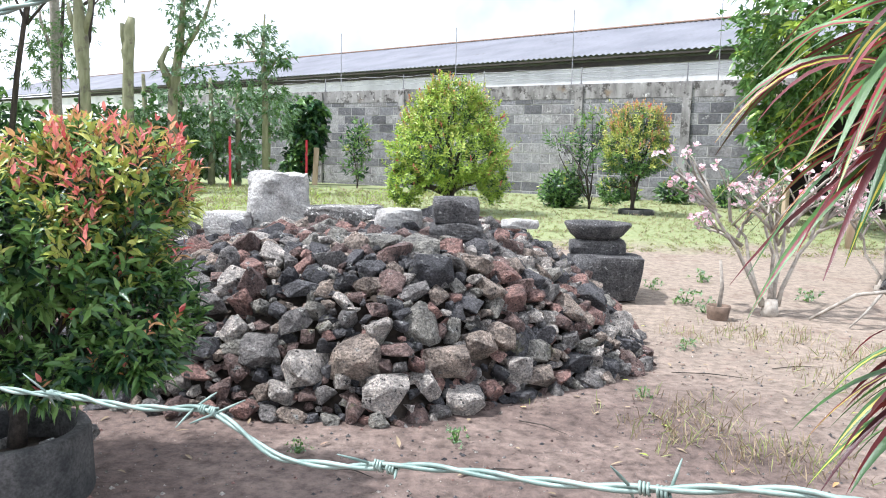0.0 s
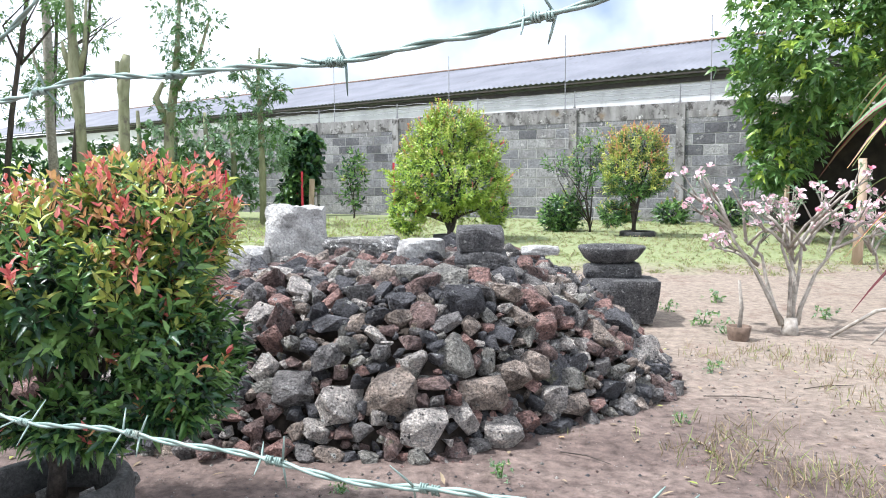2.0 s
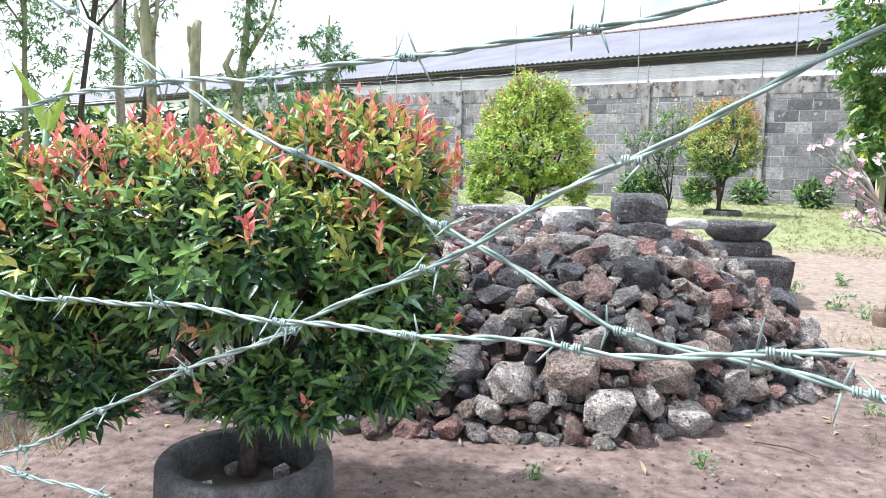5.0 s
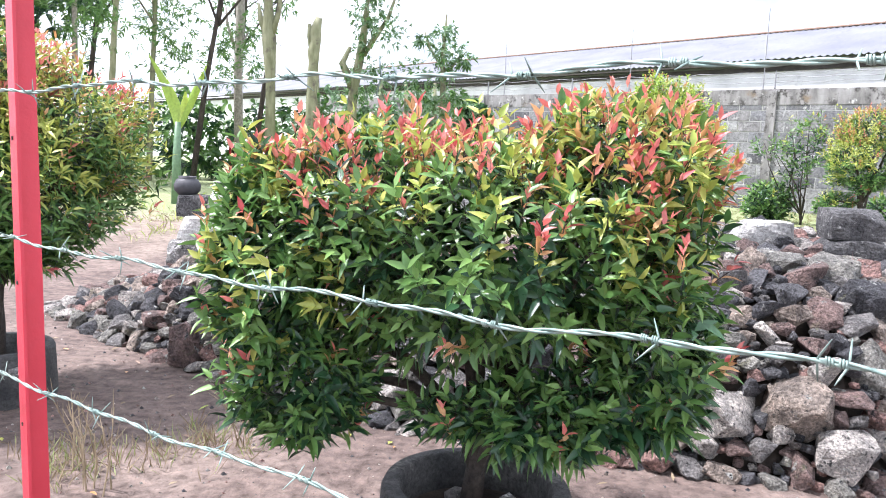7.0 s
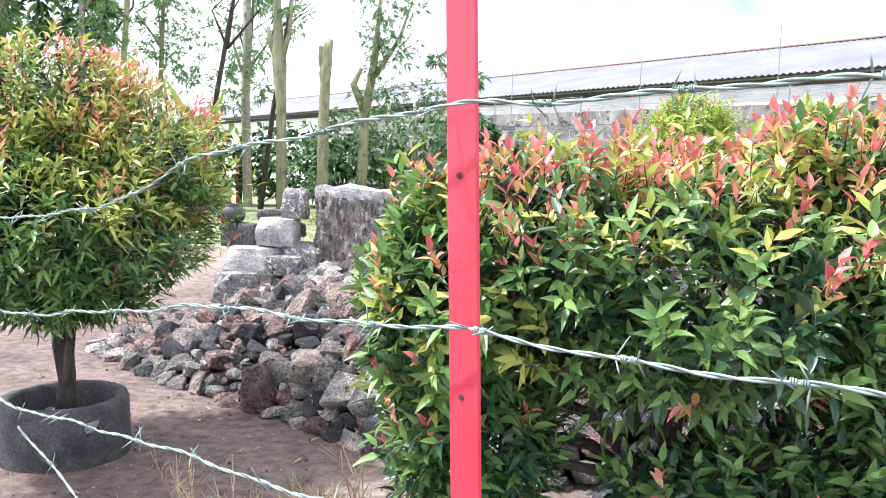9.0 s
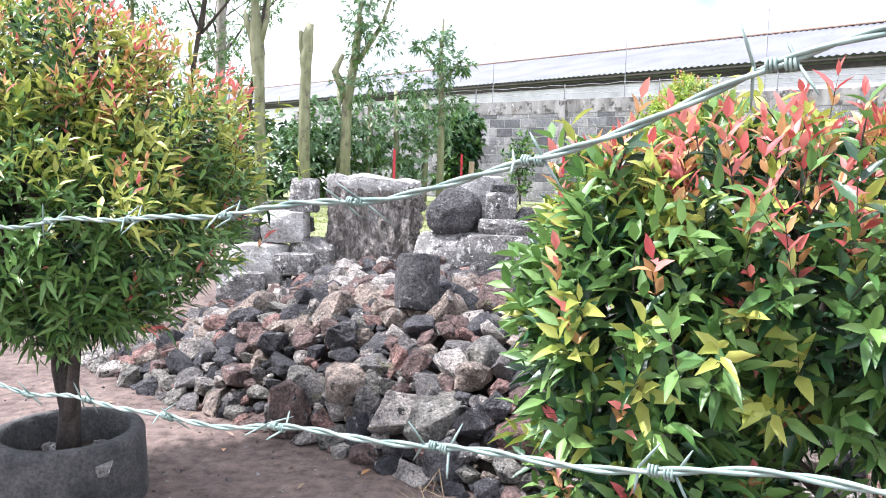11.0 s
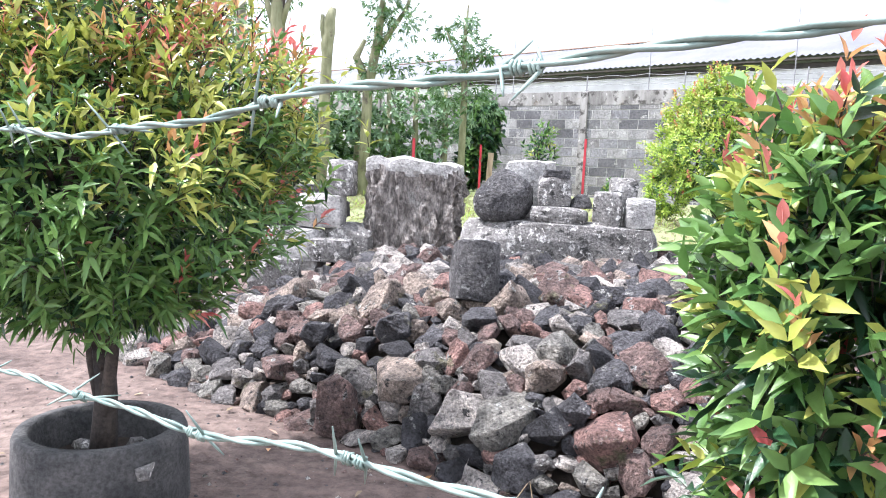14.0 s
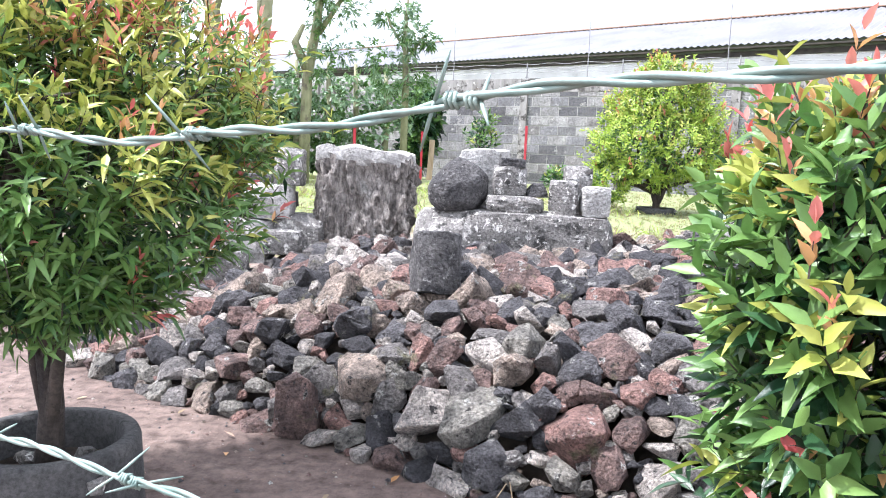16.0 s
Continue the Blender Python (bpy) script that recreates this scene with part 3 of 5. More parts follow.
for s, top in ((0.66, 5.55), (5.35, 5.45), (9.3, 5.7), (13.4, 5.8)):
    x, y = on_wall(s, 0.14)
    ob = thing("thin_pole", "thin grey steel pole fixed behind the block wall", "pole", "poles behind the wall", (x, y, 0))
    part("shaft", tube(bmesh.new(), [(0, 0, rise(x, y)), (0.01, 0, 3), (0, 0.02, top)], [0.018, 0.018, 0.010], 6), MAT["far_wire"], ob)
    part("tie_clamp", box(bmesh.new(), (0.06, 0.05, 0.04), (0, 0, 3.4)), MAT["far_wire"], ob)
for s in (0.08, 3.44, 6.48, 9.66, 12.65, 15.7):
    x, y = on_wall(s)
    ob = thing("wall_stanchion", "short rusty steel stanchion on the wall top", "stanchion", "stanchions on the wall", (x, y, WALL_Z1 + 0.08))
    part("stem", tube(bmesh.new(), [(0, 0, -0.05), (0, 0, 0.45)], [0.022, 0.018], 6), MAT["far_wire"], ob)
    part("foot_plate", box(bmesh.new(), (0.09, 0.09, 0.012), (0, 0, 0.0)), MAT["far_wire"], ob)
for z in (3.75, 3.88, 4.0):
    bm = bmesh.new()
    pts = []
    for i in range(60):
        s = -2 + i * 0.32
        x, y = on_wall(s)
        pts.append((x, y, z + 0.02 * math.sin(i * 1.7) + 0.01 * R.uniform(-1, 1)))
    tube(bm, pts, 0.007, 4)
    ob = new("strung_wire", mesh_of("strung_wire", bm, MAT["far_wire"]))
    tagged(ob, "thin grey wire strung between wall stanchions", "wire", "wires on the wall")

# ---- rubble pile ----
def line_at(stations, x):
    for (xa, va), (xb, vb) in zip(stations, stations[1:]):
        if xa <= x <= xb:
            return va + (vb - va) * (x - xa) / (xb - xa)
    return stations[0][1] if x < stations[0][0] else stations[-1][1]


FRONT = [(-6.6, 5.4), (-5.8, 4.85), (-4.9, 4.42), (-4.3, 4.15), (-3.8, 3.86), (-3.0, 3.74), (-2.2, 3.68), (-1.1, 3.66), (-0.55, 4.12), (0.1, 4.60), (0.6, 5.2)]
CREST = [(-6.6, 0.03), (-6.0, 0.16), (-5.4, 0.42), (-4.8, 0.60), (-3.4, 0.63), (-2.9, 0.68), (-2.2, 0.86), (-0.9, 0.90), (-0.4, 0.80), (0.1, 0.48), (0.5, 0.05)]


def pile_height(x, y):
    d = y - line_at(FRONT, x)
    if d <= 0:
        return 0.0
    k = 0.31 if x > -2.8 else 0.37
    h = line_at(CREST, x) * (1 - math.exp(-d / k))
    return h * (1 - smooth(6.3, 7.4, y))


def rock(bm, seed, cuts, sub, m=None):
    """An angular broken stone: the hull of points on a rough box, its edges worn."""
    r = random.Random(seed)
    b = bmesh.new()
    for _ in range(cuts + 6):
        p = Vector((r.uniform(-1, 1), r.uniform(-1, 1), r.uniform(-1, 1)))
        k = max(abs(p.x), abs(p.y), abs(p.z)) * 0.55 + p.length * 0.45
        b.verts.new(p / k * r.uniform(0.82, 1.0))
    made = bmesh.ops.convex_hull(b, input=b.verts[:])
    drop = [v for v in b.verts if not v.link_faces]
    bmesh.ops.delete(b, geom=drop, context="VERTS")
    if sub > 2:
        bmesh.ops.bevel(b, geom=b.edges[:], offset=0.035, segments=1, affect="EDGES", profile=0.6)
        off = Vector((seed * 3.7, seed * 1.3, 0))
        bmesh.ops.triangulate(b, faces=b.faces[:])
        long = [e for e in b.edges if e.calc_length() > 0.45]
        bmesh.ops.subdivide_edges(b, edges=long, cuts=1)
        for v in b.verts:
            v.co *= 1 + 0.09 * noise.noise(v.co * 2.6 + off) + 0.06 * noise.noise(v.co * 7 + off)
        bmesh.ops.triangulate(b, faces=b.faces[:])
    if m is not None:
        bmesh.ops.transform(b, matrix=m, verts=b.verts)
    bmesh.ops.recalc_face_normals(b, faces=b.faces[:])
    me = bpy.data.meshes.new("hull")
    b.to_mesh(me)
    b.free()
    bm.from_mesh(me)
    bpy.data.meshes.remove(me)


pile = thing("rubble_pile", "long heap of dark broken andesite stones on bare earth", "rubble pile", at=(0, 0, 0))
bm = bmesh.new()
gxs, gys = [-6.6 + 0.12 * i for i in range(60)], [3.6 + 0.1 * i for i in range(39)]
grid = [[bm.verts.new((x, y, pile_height(x, y) - 0.15 + 0.03 * noise.noise(Vector((x * 4, y * 4, 0))))) for x in gxs] for y in gys]
for a, b in zip(grid, grid[1:]):
    for i in range(len(gxs) - 1):
        bm.faces.new((a[i], a[i + 1], b[i + 1], b[i]))
# soil core coloured extra dark to stand in for shade between stones
part("earth_core", bm, MAT["soil"], pile, "dark earth and grit between the stones, darkened for crevice shade", soft=True)

ROCKS = [mesh_of("stone", (lambda b: (rock(b, s, 9 + s % 5, 3), b)[1])(bmesh.new()), MAT["basalt"]) for s in range(26)]
placed, cells = [], {}


def try_stone(x, y, rad, gap=0.70):
    z = pile_height(x, y)
    p = Vector((x, y, z))
    key = (int(x / 0.4), int(y / 0.4))
    for i in (-1, 0, 1):
        for j in (-1, 0, 1):
            for q, qr in cells.get((key[0] + i, key[1] + j), ()):
                if (q - p).length < gap * (rad + qr):
                    return False
    cells.setdefault(key, []).append((p, rad))
    placed.append((p, rad))
    return True


# stones that stand out: x, y, half sizes along x, y, z, turn, tilt
BIG = [(-1.14, 3.71, 0.17, 0.13, 0.14, 20, 35), (-1.33, 3.80, 0.19, 0.15, 0.14, -15, 25), (-0.74, 3.94, 0.15, 0.13, 0.10, 10, 15), (-0.86, 3.98, 0.20, 0.14, 0.12, 5, 10),
       (-1.62, 3.78, 0.17, 0.13, 0.10, 25, 20), (-1.88, 3.82, 0.14, 0.13, 0.13, 0, 10), (-0.98, 4.28, 0.16, 0.13, 0.14, 35, 30), (-1.05, 4.55, 0.17, 0.14, 0.13, 0, 20),
       (-0.42, 4.28, 0.11, 0.10, 0.13, 15, 10), (-4.68, 4.34, 0.14, 0.12, 0.17, 0, 8), (-3.86, 3.93, 0.10, 0.10, 0.11, 30, 20), (-3.55, 3.98, 0.15, 0.12, 0.14, 10, 25)]
for x, y, a, b, c, turn, tilt in BIG:
    z = pile_height(x, y)
    cells.setdefault((int(x / 0.4), int(y / 0.4)), []).append((Vector((x, y, z)), (a + b) / 2))
for lo, hi, tries, gap in ((0.115, 0.140, 70, 0.80), (0.070, 0.105, 6000, 0.70), (0.046, 0.068, 12000, 0.66), (0.024, 0.042, 16000, 0.60)):
    for _ in range(tries):
        x, d = R.uniform(-6.5, 0.55), R.random() ** 1.8 * 2.9 - 0.04
        rad = R.uniform(lo, hi)
        if x < -5.3 and rad > 0.11:
            continue
        y = line_at(FRONT, x) + d
        if pile_height(x, y) < 0.02 and (rad > 0.09 or R.random() < 0.4):
            continue
        try_stone(x, y, rad, gap)


def stone_pose(p, rad):
    s = (rad * R.uniform(1.0, 1.5), rad * R.uniform(0.85, 1.15), rad * R.uniform(0.55, 0.9))
    e = Euler((R.gauss(0, 0.45), R.gauss(0, 0.45), R.uniform(0, 6.28)))
    return Matrix.LocRotScale((p.x, p.y, p.z + rad * 0.18), e, s)


near = sorted(placed, key=lambda q: -q[1] + 0.10 * (q[0].y - line_at(FRONT, q[0].x)))
ROCK_PARTS, rock_rest = near[:280], near[280:]

# ---- laid-out carved blocks on and behind the pile ----
def hewn(name, label, category, size, at, rz=0, mat="grey_stone", seed=1, chip=0.05, tilt=(0, 0), group="", taper=0.0, cuts=4):
    """A squared, chipped and weathered stone standing with its underside at z."""
    bm = bmesh.new()
    bmesh.ops.create_cube(bm, size=1.0)
    bmesh.ops.subdivide_edges(bm, edges=bm.edges[:], cuts=7, use_grid_fill=True)
    r = random.Random(seed)
    planes = [(Vector((r.choice((-1, 1)) * r.uniform(0.3, 1), r.choice((-1, 1)) * r.uniform(0.3, 1), r.uniform(-0.2, 1.0))).normalized(), r.uniform(0.50, 0.64)) for _ in range(cuts)]
    off = Vector((seed * 5.1, seed * 2.3, 0))
    for v in bm.verts:
        c = v.co
        big = max(abs(c.x), abs(c.y), abs(c.z))
        if c.length > 1e-4:
            c *= 1 - 0.09 * smooth(0.55, 0.87, c.length)
        for nrm, dist in planes:
            over = c.dot(nrm) - dist
            if over > 0:
                c -= nrm * over * 0.9
        c *= 1 + chip * (noise.noise(c * 4 + off) + 0.5 * noise.noise(c * 10 + off))
        k = 1 - taper * (c.z + 0.5)
        c.x, c.y = c.x * k * size[0], c.y * k * size[1]
        c.z = (c.z + 0.5) * size[2]
    ob = new(name, mesh_of(name, bm, MAT[mat]))
    ob.matrix_world = pose(*at, tilt[0], tilt[1], rz)
    return tagged(ob, label, category, group)


G = "old temple stones laid out"
hewn("stone_plinth", "long rectangular weathered stone plinth stained with lichen", "stone plinth", (1.25, 0.55, 0.46), (-3.84, 6.2, 0.425), 1.5, "grey_stone", 3, 0.03, group=G)
bm = bmesh.new()
bmesh.ops.create_cube(bm, size=1.0)
bmesh.ops.subdivide_edges(bm, edges=bm.edges[:], cuts=23, use_grid_fill=True)
for v in bm.verts:
    c = v.co.copy()
    lip = smooth(0.30, 0.44, c.z)
    ridge = noise.noise(Vector((c.x * 11, c.y * 11, c.z * 3.6))) + 0.8 * noise.noise(Vector((c.x * 22, c.y * 22, c.z * 11)))
    lump = noise.noise(c * 3.1 + Vector((7, 1, 0)))
    grow = 1 - 0.07 * smooth(0.55, 0.85, c.length) + (0.11 * ridge - 0.06) * (1 - lip) + 0.05 * lump
    top = 0.03 * noise.noise(Vector((c.x * 4, c.y * 4, 9))) - 0.10 * max(c.x - 0.05, 0) - 0.10 * max(-0.33 - c.x, 0)
    v.co = Vector((c.x * grow * 0.66 + 0.03 * smooth(-0.2, 0.3, c.z) * smooth(0.2, 0.5, c.x), c.y * grow * 0.62, (c.z + 0.5) * 0.72 + (top + 0.02 * lump) * lip))
    v.co.x += (0.045 * ridge) * smooth(0.1, 0.5, c.x) * (1 - lip)
for f in bm.faces:
    f.material_index = 1 if f.calc_center_median().z > 0.64 + 0.07 * noise.noise(f.calc_center_median() * 9) else 0
ob = tagged(new("hewn_boulder", mesh_of("hewn_boulder", bm, [MAT["fibrous_stone"], MAT["white_stone"]])), "big upright rough fibrous dark stone with pale flat top", "boulder", G)
ob.matrix_world = pose(-4.93, 6.72, 0.52, 0, 0, 4)
bm = bmesh.new()
bmesh.ops.create_icosphere(bm, subdivisions=4, radius=1.0)
for v in bm.verts:
    c = v.co.copy()
    k = 1 + 0.16 * noise.noise(c * 1.3 + Vector((4, 2, 0))) + 0.06 * noise.noise(c * 4) + 0.03 * noise.noise(c * 11)
    pinch = 1 - 0.32 * smooth(0.1, 1.0, c.z)
    v.co = Vector(((c.x * pinch + 0.14 * max(c.z, 0)) * k * 0.20, c.y * pinch * k * 0.175, max(c.z * k, -0.82) * 0.185 + 0.150))
ob = tagged(new("round_stone", mesh_of("round_stone", bm, MAT["dark_stone"])), "rounded dark boulder resting on the stone plinth", "boulder", G)
ob.matrix_world = pose(-4.2, 6.12, 0.868)
hewn("stone_block", "dark pitted square block sitting among the rubble", "stone block", (0.225, 0.20, 0.30), (-4.175, 4.80, 0.56), 24, "dark_stone", 44, 0.05, tilt=(-10, 5), group=G)
for i, (x, y, z, a, b, c, m) in enumerate(((-5.62, 6.75, 0.78, 0.34, 0.26, 0.13, "dark_stone"), (-5.70, 6.70, 0.90, 0.28, 0.24, 0.12, "dark_stone"), (-5.42, 6.30, 0.50, 0.30, 0.24, 0.16, "grey_stone"), (-5.80, 6.20, 0.30, 0.36, 0.30, 0.22, "grey_stone"))):
    hewn("stone_block", "weathered block stacked at the end of the rubble heap", "stone block", (a, b, c), (x, y, z), 11 * i - 14, m, 50 + i, 0.07, group=G)
hewn("stone_slab", "pale upright slab leaning behind the round boulder", "stone slab", (0.34, 0.14, 0.40), (-4.05, 6.36, 0.868), 8, "white_stone", 8, 0.07, group=G)
hewn("stone_slab", "flat grey slab lying on the stone plinth", "stone slab", (0.36, 0.26, 0.11), (-3.83, 6.1, 0.872), -3, "grey_stone", 9, 0.05, group=G)
hewn("stone_block", "small grey block standing on the flat slab", "stone block", (0.21, 0.18, 0.19), (-3.87, 6.13, 0.978), 6, "grey_stone", 10, 0.06, group=G)
hewn("cap_stone", "small dark cap stone on top of the block", "stone", (0.17, 0.15, 0.055), (-3.86, 6.13, 1.160), 0, "dark_stone", 11, 0.08, group=G)
hewn("wedge_stone", "small wedge of dark stone beside the block", "stone", (0.15, 0.12, 0.09), (-3.70, 6.12, 0.976), 20, "dark_stone", 12, 0.1, group=G, taper=0.5)
hewn("stone_block", "upright weathered block at the end of the plinth", "stone block", (0.18, 0.17, 0.22), (-3.53, 6.08, 0.872), -4, "grey_stone", 13, 0.05, group=G)
hewn("stone_block", "pale cube of stone at the corner of the plinth", "stone block", (0.18, 0.17, 0.19), (-3.335, 6.08, 0.872), 5, "white_stone", 14, 0.05, group=G)
hewn("stone_block", "rounded grey block behind the upright blocks", "stone block", (0.17, 0.16, 0.31), (-3.43, 6.33, 0.868), 12, "grey_stone", 15, 0.08, group=G)
hewn("stone_block", "pale square block stacked beside the rough boulder", "stone block", (0.44, 0.34, 0.30), (-5.72, 6.35, 0.42), 5, "white_stone", 16, 0.04, group=G)
hewn("stone_block", "grey lichened block beside the rough boulder", "stone block", (0.36, 0.32, 0.30), (-5.32, 6.5, 0.46), -6, "grey_stone", 17, 0.05, group=G)
hewn("stone_block", "pale block stacked on the lower blocks", "stone block", (0.34, 0.30, 0.24), (-5.55, 6.45, 0.725), 8, "white_stone", 18, 0.05, group=G)
hewn("stone_block", "dark block stacked on the lower blocks", "stone block", (0.30, 0.26, 0.20), (-5.93, 6.5, 0.70), 14, "dark_stone", 19, 0.07, group=G)
hewn("stone_block", "grey upright block on the stack", "stone block", (0.2, 0.22, 0.26), (-5.42, 6.5, 0.955), 3, "grey_stone", 20, 0.06, group=G)
ob = thing("black_pot", "small round black clay pot standing on a stone", "pot", at=(-6.02, 6.5, 0.885))
part("pot_body", lathe(bmesh.new(), [(0.0, 0), (0.07, 0.0), (0.115, 0.05), (0.12, 0.10), (0.095, 0.15), (0.075, 0.16), (0.085, 0.18), (0.07, 0.178), (0.06, 0.15), (0.0, 0.05)], 24), MAT["black_pot"], ob, soft=True)
hewn("white_boulder", "tall pale limestone block with pitted face", "boulder", (0.46, 0.34, 0.50), (-2.34, 5.72, 0.78), 12, "white_stone", 33, 0.13, group=G, cuts=9)
hewn("stone_block", "low pale block beside the tall limestone", "stone block", (0.30, 0.26, 0.20), (-2.66, 5.45, 0.78), -8, "white_stone", 22, 0.05, group=G)
hewn("stone_slab", "weathered grey slab lying behind the pile", "stone slab", (0.58, 0.36, 0.17), (-1.82, 5.75, 0.86), 4, "grey_stone", 23, 0.06, group=G)
hewn("stone_block", "pale rounded block among the dark rubble", "stone block", (0.34, 0.24, 0.20), (-1.30, 5.20, 0.86), 10, "white_stone", 24, 0.07, group=G, cuts=8)
hewn("stone_pedestal", "flat black porous stone base on the pile", "stone pedestal", (0.37, 0.32, 0.12), (-0.87, 4.98, 0.88), 4, "dark_stone", 25, 0.04, group=G)
hewn("stone_block", "black porous square stone block on its base", "stone block", (0.32, 0.28, 0.18), (-0.87, 4.98, 0.99), 6, "dark_stone", 26, 0.03, group=G)
hewn("stone_slab", "thin pale slab lying beyond the dark block", "stone slab", (0.30, 0.22, 0.07), (-0.40, 5.86, 0.885), 0, "white_stone", 27, 0.04, group=G)
hewn("stone_trough", "dark trapezoid stone block under the stacked slabs", "stone block", (0.62, 0.5, 0.46), (0.50, 7.45, 0.05), 4, "dark_stone", 28, 0.03, group=G, taper=-0.22)
hewn("stone_slab", "dark flat slab in the middle of the stack", "stone slab", (0.56, 0.42, 0.15), (0.44, 7.55, 0.495), -3, "dark_stone", 29, 0.05, group=G)
ob = thing("stone_bowl", "shallow dark stone bowl on top of the stack", "stone bowl", at=(0.44, 7.6, 0.635), group=G)
bm = bmesh.new()
lathe(bm, [(0, 0), (0.20, 0), (0.27, 0.05), (0.345, 0.155), (0.335, 0.175), (0.28, 0.165), (0.22, 0.09), (0, 0.07)], 28, 0.03)
part("bowl", bm, MAT["dark_stone"], ob, soft=True)
for i, (x, y, s) in enumerate(((3.9, 8.2, 0.30), (4.4, 8.5, 0.26), (4.9, 8.2, 0.32), (4.2, 8.0, 0.2))):
    bm = bmesh.new()
    rock(bm, 60 + i, 8, 3, Matrix.LocRotScale((0, 0, s * 0.25), Euler((0, 0, i)), (s * 1.3, s, s * 0.45)))
    ob = tagged(new("flat_stone", mesh_of("flat_stone", bm, MAT["dark_stone"])), "low dark flat stone lying on the sand", "stone", "stones under the tree")
    ob.matrix_world = pose(x, y, rise(x, y))

# ---- concrete ring planters ----
def ring_planter(at, r=0.345, h=0.30, label="dark concrete well-ring planter filled with soil", rz=0):
    ob = thing("ring_planter", label, "planter", "concrete ring planters", at, rz)
    prof = [(r * 0.98, 0.0), (r, 0.02), (r * 0.985, h * 0.5), (r * 0.97, h - 0.02), (r * 0.94, h), (r * 0.80, h), (r * 0.77, h - 0.02), (r * 0.77, 0.10)]
    ring = part("ring", lathe(bmesh.new(), prof, 48, 0.006), MAT["concrete_ring"], ob, soft=True)
    bm = bmesh.new()
    bmesh.ops.create_circle(bm, cap_ends=True, segments=32, radius=r * 0.79)
    bmesh.ops.transform(bm, matrix=Matrix.Translation((0, 0, h - 0.13)), verts=bm.verts)
    part("soil", bm, MAT["soil"], ob)
    for i in range(5):
        bm = bmesh.new()
        a = i * 1.3 + rz
        rock(bm, 80 + i, 8, 2, Matrix.LocRotScale((r * 0.5 * math.cos(a), r * 0.5 * math.sin(a), h - 0.115), Euler((0, 0, a)), (0.05, 0.04, 0.03)))
        part("pebble", bm, MAT["grey_stone"], ob)
    bm = bmesh.new()
    rock(bm, 90, 6, 2, Matrix.LocRotScale((r * 0.86, -r * 0.5, h * 0.72), Euler((0, 0, 0)), (0.035, 0.03, 0.04)))
    part("cement_lump", bm, MAT["grey_stone"], ring)
    return ob


PA, PB = (-5.27, 3.48), (-2.60, 2.72)
ring_planter((*PA, -0.01), 0.29, 0.28)
ring_planter((-2.57, 2.62, -0.02), 0.325, rz=75)
ring_planter((-1.55, 14.25, rise(0, 14.25) - 0.02), 0.33, 0.12)
ring_planter((2.2, 15.3, rise(0, 15.3) - 0.02), 0.36, 0.12)

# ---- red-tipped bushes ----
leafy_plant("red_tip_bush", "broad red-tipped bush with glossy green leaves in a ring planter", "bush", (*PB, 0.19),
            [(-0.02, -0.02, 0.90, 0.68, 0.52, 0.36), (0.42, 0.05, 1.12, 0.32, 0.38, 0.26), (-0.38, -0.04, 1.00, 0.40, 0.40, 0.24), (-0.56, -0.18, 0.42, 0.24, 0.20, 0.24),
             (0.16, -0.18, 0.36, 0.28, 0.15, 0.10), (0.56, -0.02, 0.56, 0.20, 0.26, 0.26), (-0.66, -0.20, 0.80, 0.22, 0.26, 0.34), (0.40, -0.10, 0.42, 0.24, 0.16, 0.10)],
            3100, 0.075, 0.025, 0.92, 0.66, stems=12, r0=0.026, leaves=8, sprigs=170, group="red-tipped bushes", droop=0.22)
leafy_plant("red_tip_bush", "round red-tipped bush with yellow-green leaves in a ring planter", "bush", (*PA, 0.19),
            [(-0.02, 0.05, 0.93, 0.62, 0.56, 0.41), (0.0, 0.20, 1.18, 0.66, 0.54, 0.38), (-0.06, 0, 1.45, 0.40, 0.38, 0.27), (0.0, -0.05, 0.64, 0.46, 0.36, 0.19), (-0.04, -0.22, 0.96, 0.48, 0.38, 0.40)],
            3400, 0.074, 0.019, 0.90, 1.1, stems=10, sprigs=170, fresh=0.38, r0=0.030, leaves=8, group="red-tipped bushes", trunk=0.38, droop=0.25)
g14 = rise(0, 14.25)
leafy_plant("dome_bush", "tall clipped dome bush with bright yellow-green tips", "bush", (-1.55, 14.25, g14 + 0.05),
            [(0, 0, 1.15, 1.12, 1.1, 0.72), (0, 0, 1.70, 0.82, 0.80, 0.62), (0.03, 0, 2.02, 0.60, 0.60, 0.50), (-0.80, -0.1, 0.5, 0.34, 0.4, 0.42), (0.85, 0, 0.55, 0.30, 0.35, 0.38)],
            3000, 0.085, 0.036, 0.02, 0.40, stems=9, r0=0.045, leaves=8, fresh=0.36, palette=[MAT["leaf_tree"], MAT["leaf_lime"], MAT["leaf_yellow"], MAT["leaf_orange"], MAT["leaf_red"], MAT["bark"]], group="red-tipped bushes", trunk=0.3)
leafy_plant("orange_tip_bush", "egg-shaped bush with orange young leaves on top", "bush", (2.12, 15.3, g14 + 0.05),
            [(0, 0, 1.25, 0.70, 0.7, 0.55), (0.05, 0, 1.75, 0.55, 0.5, 0.42), (-0.42, 0, 0.42, 0.28, 0.3, 0.26)],
            1500, 0.085, 0.028, 0.22, 2.0, stems=7, r0=0.03, leaves=8, fresh=0.2, group="red-tipped bushes", trunk=0.5)
leafy_plant("round_shrub", "small round dense green shrub by the wall", "shrub", (0.82, 16.8, rise(0, 16.8)),
            [(0, 0, 0.38, 0.45, 0.45, 0.42)], 350, 0.13, 0.05, 0, 0.1, stems=5, r0=0.015, leaves=7, trunk=0.1)
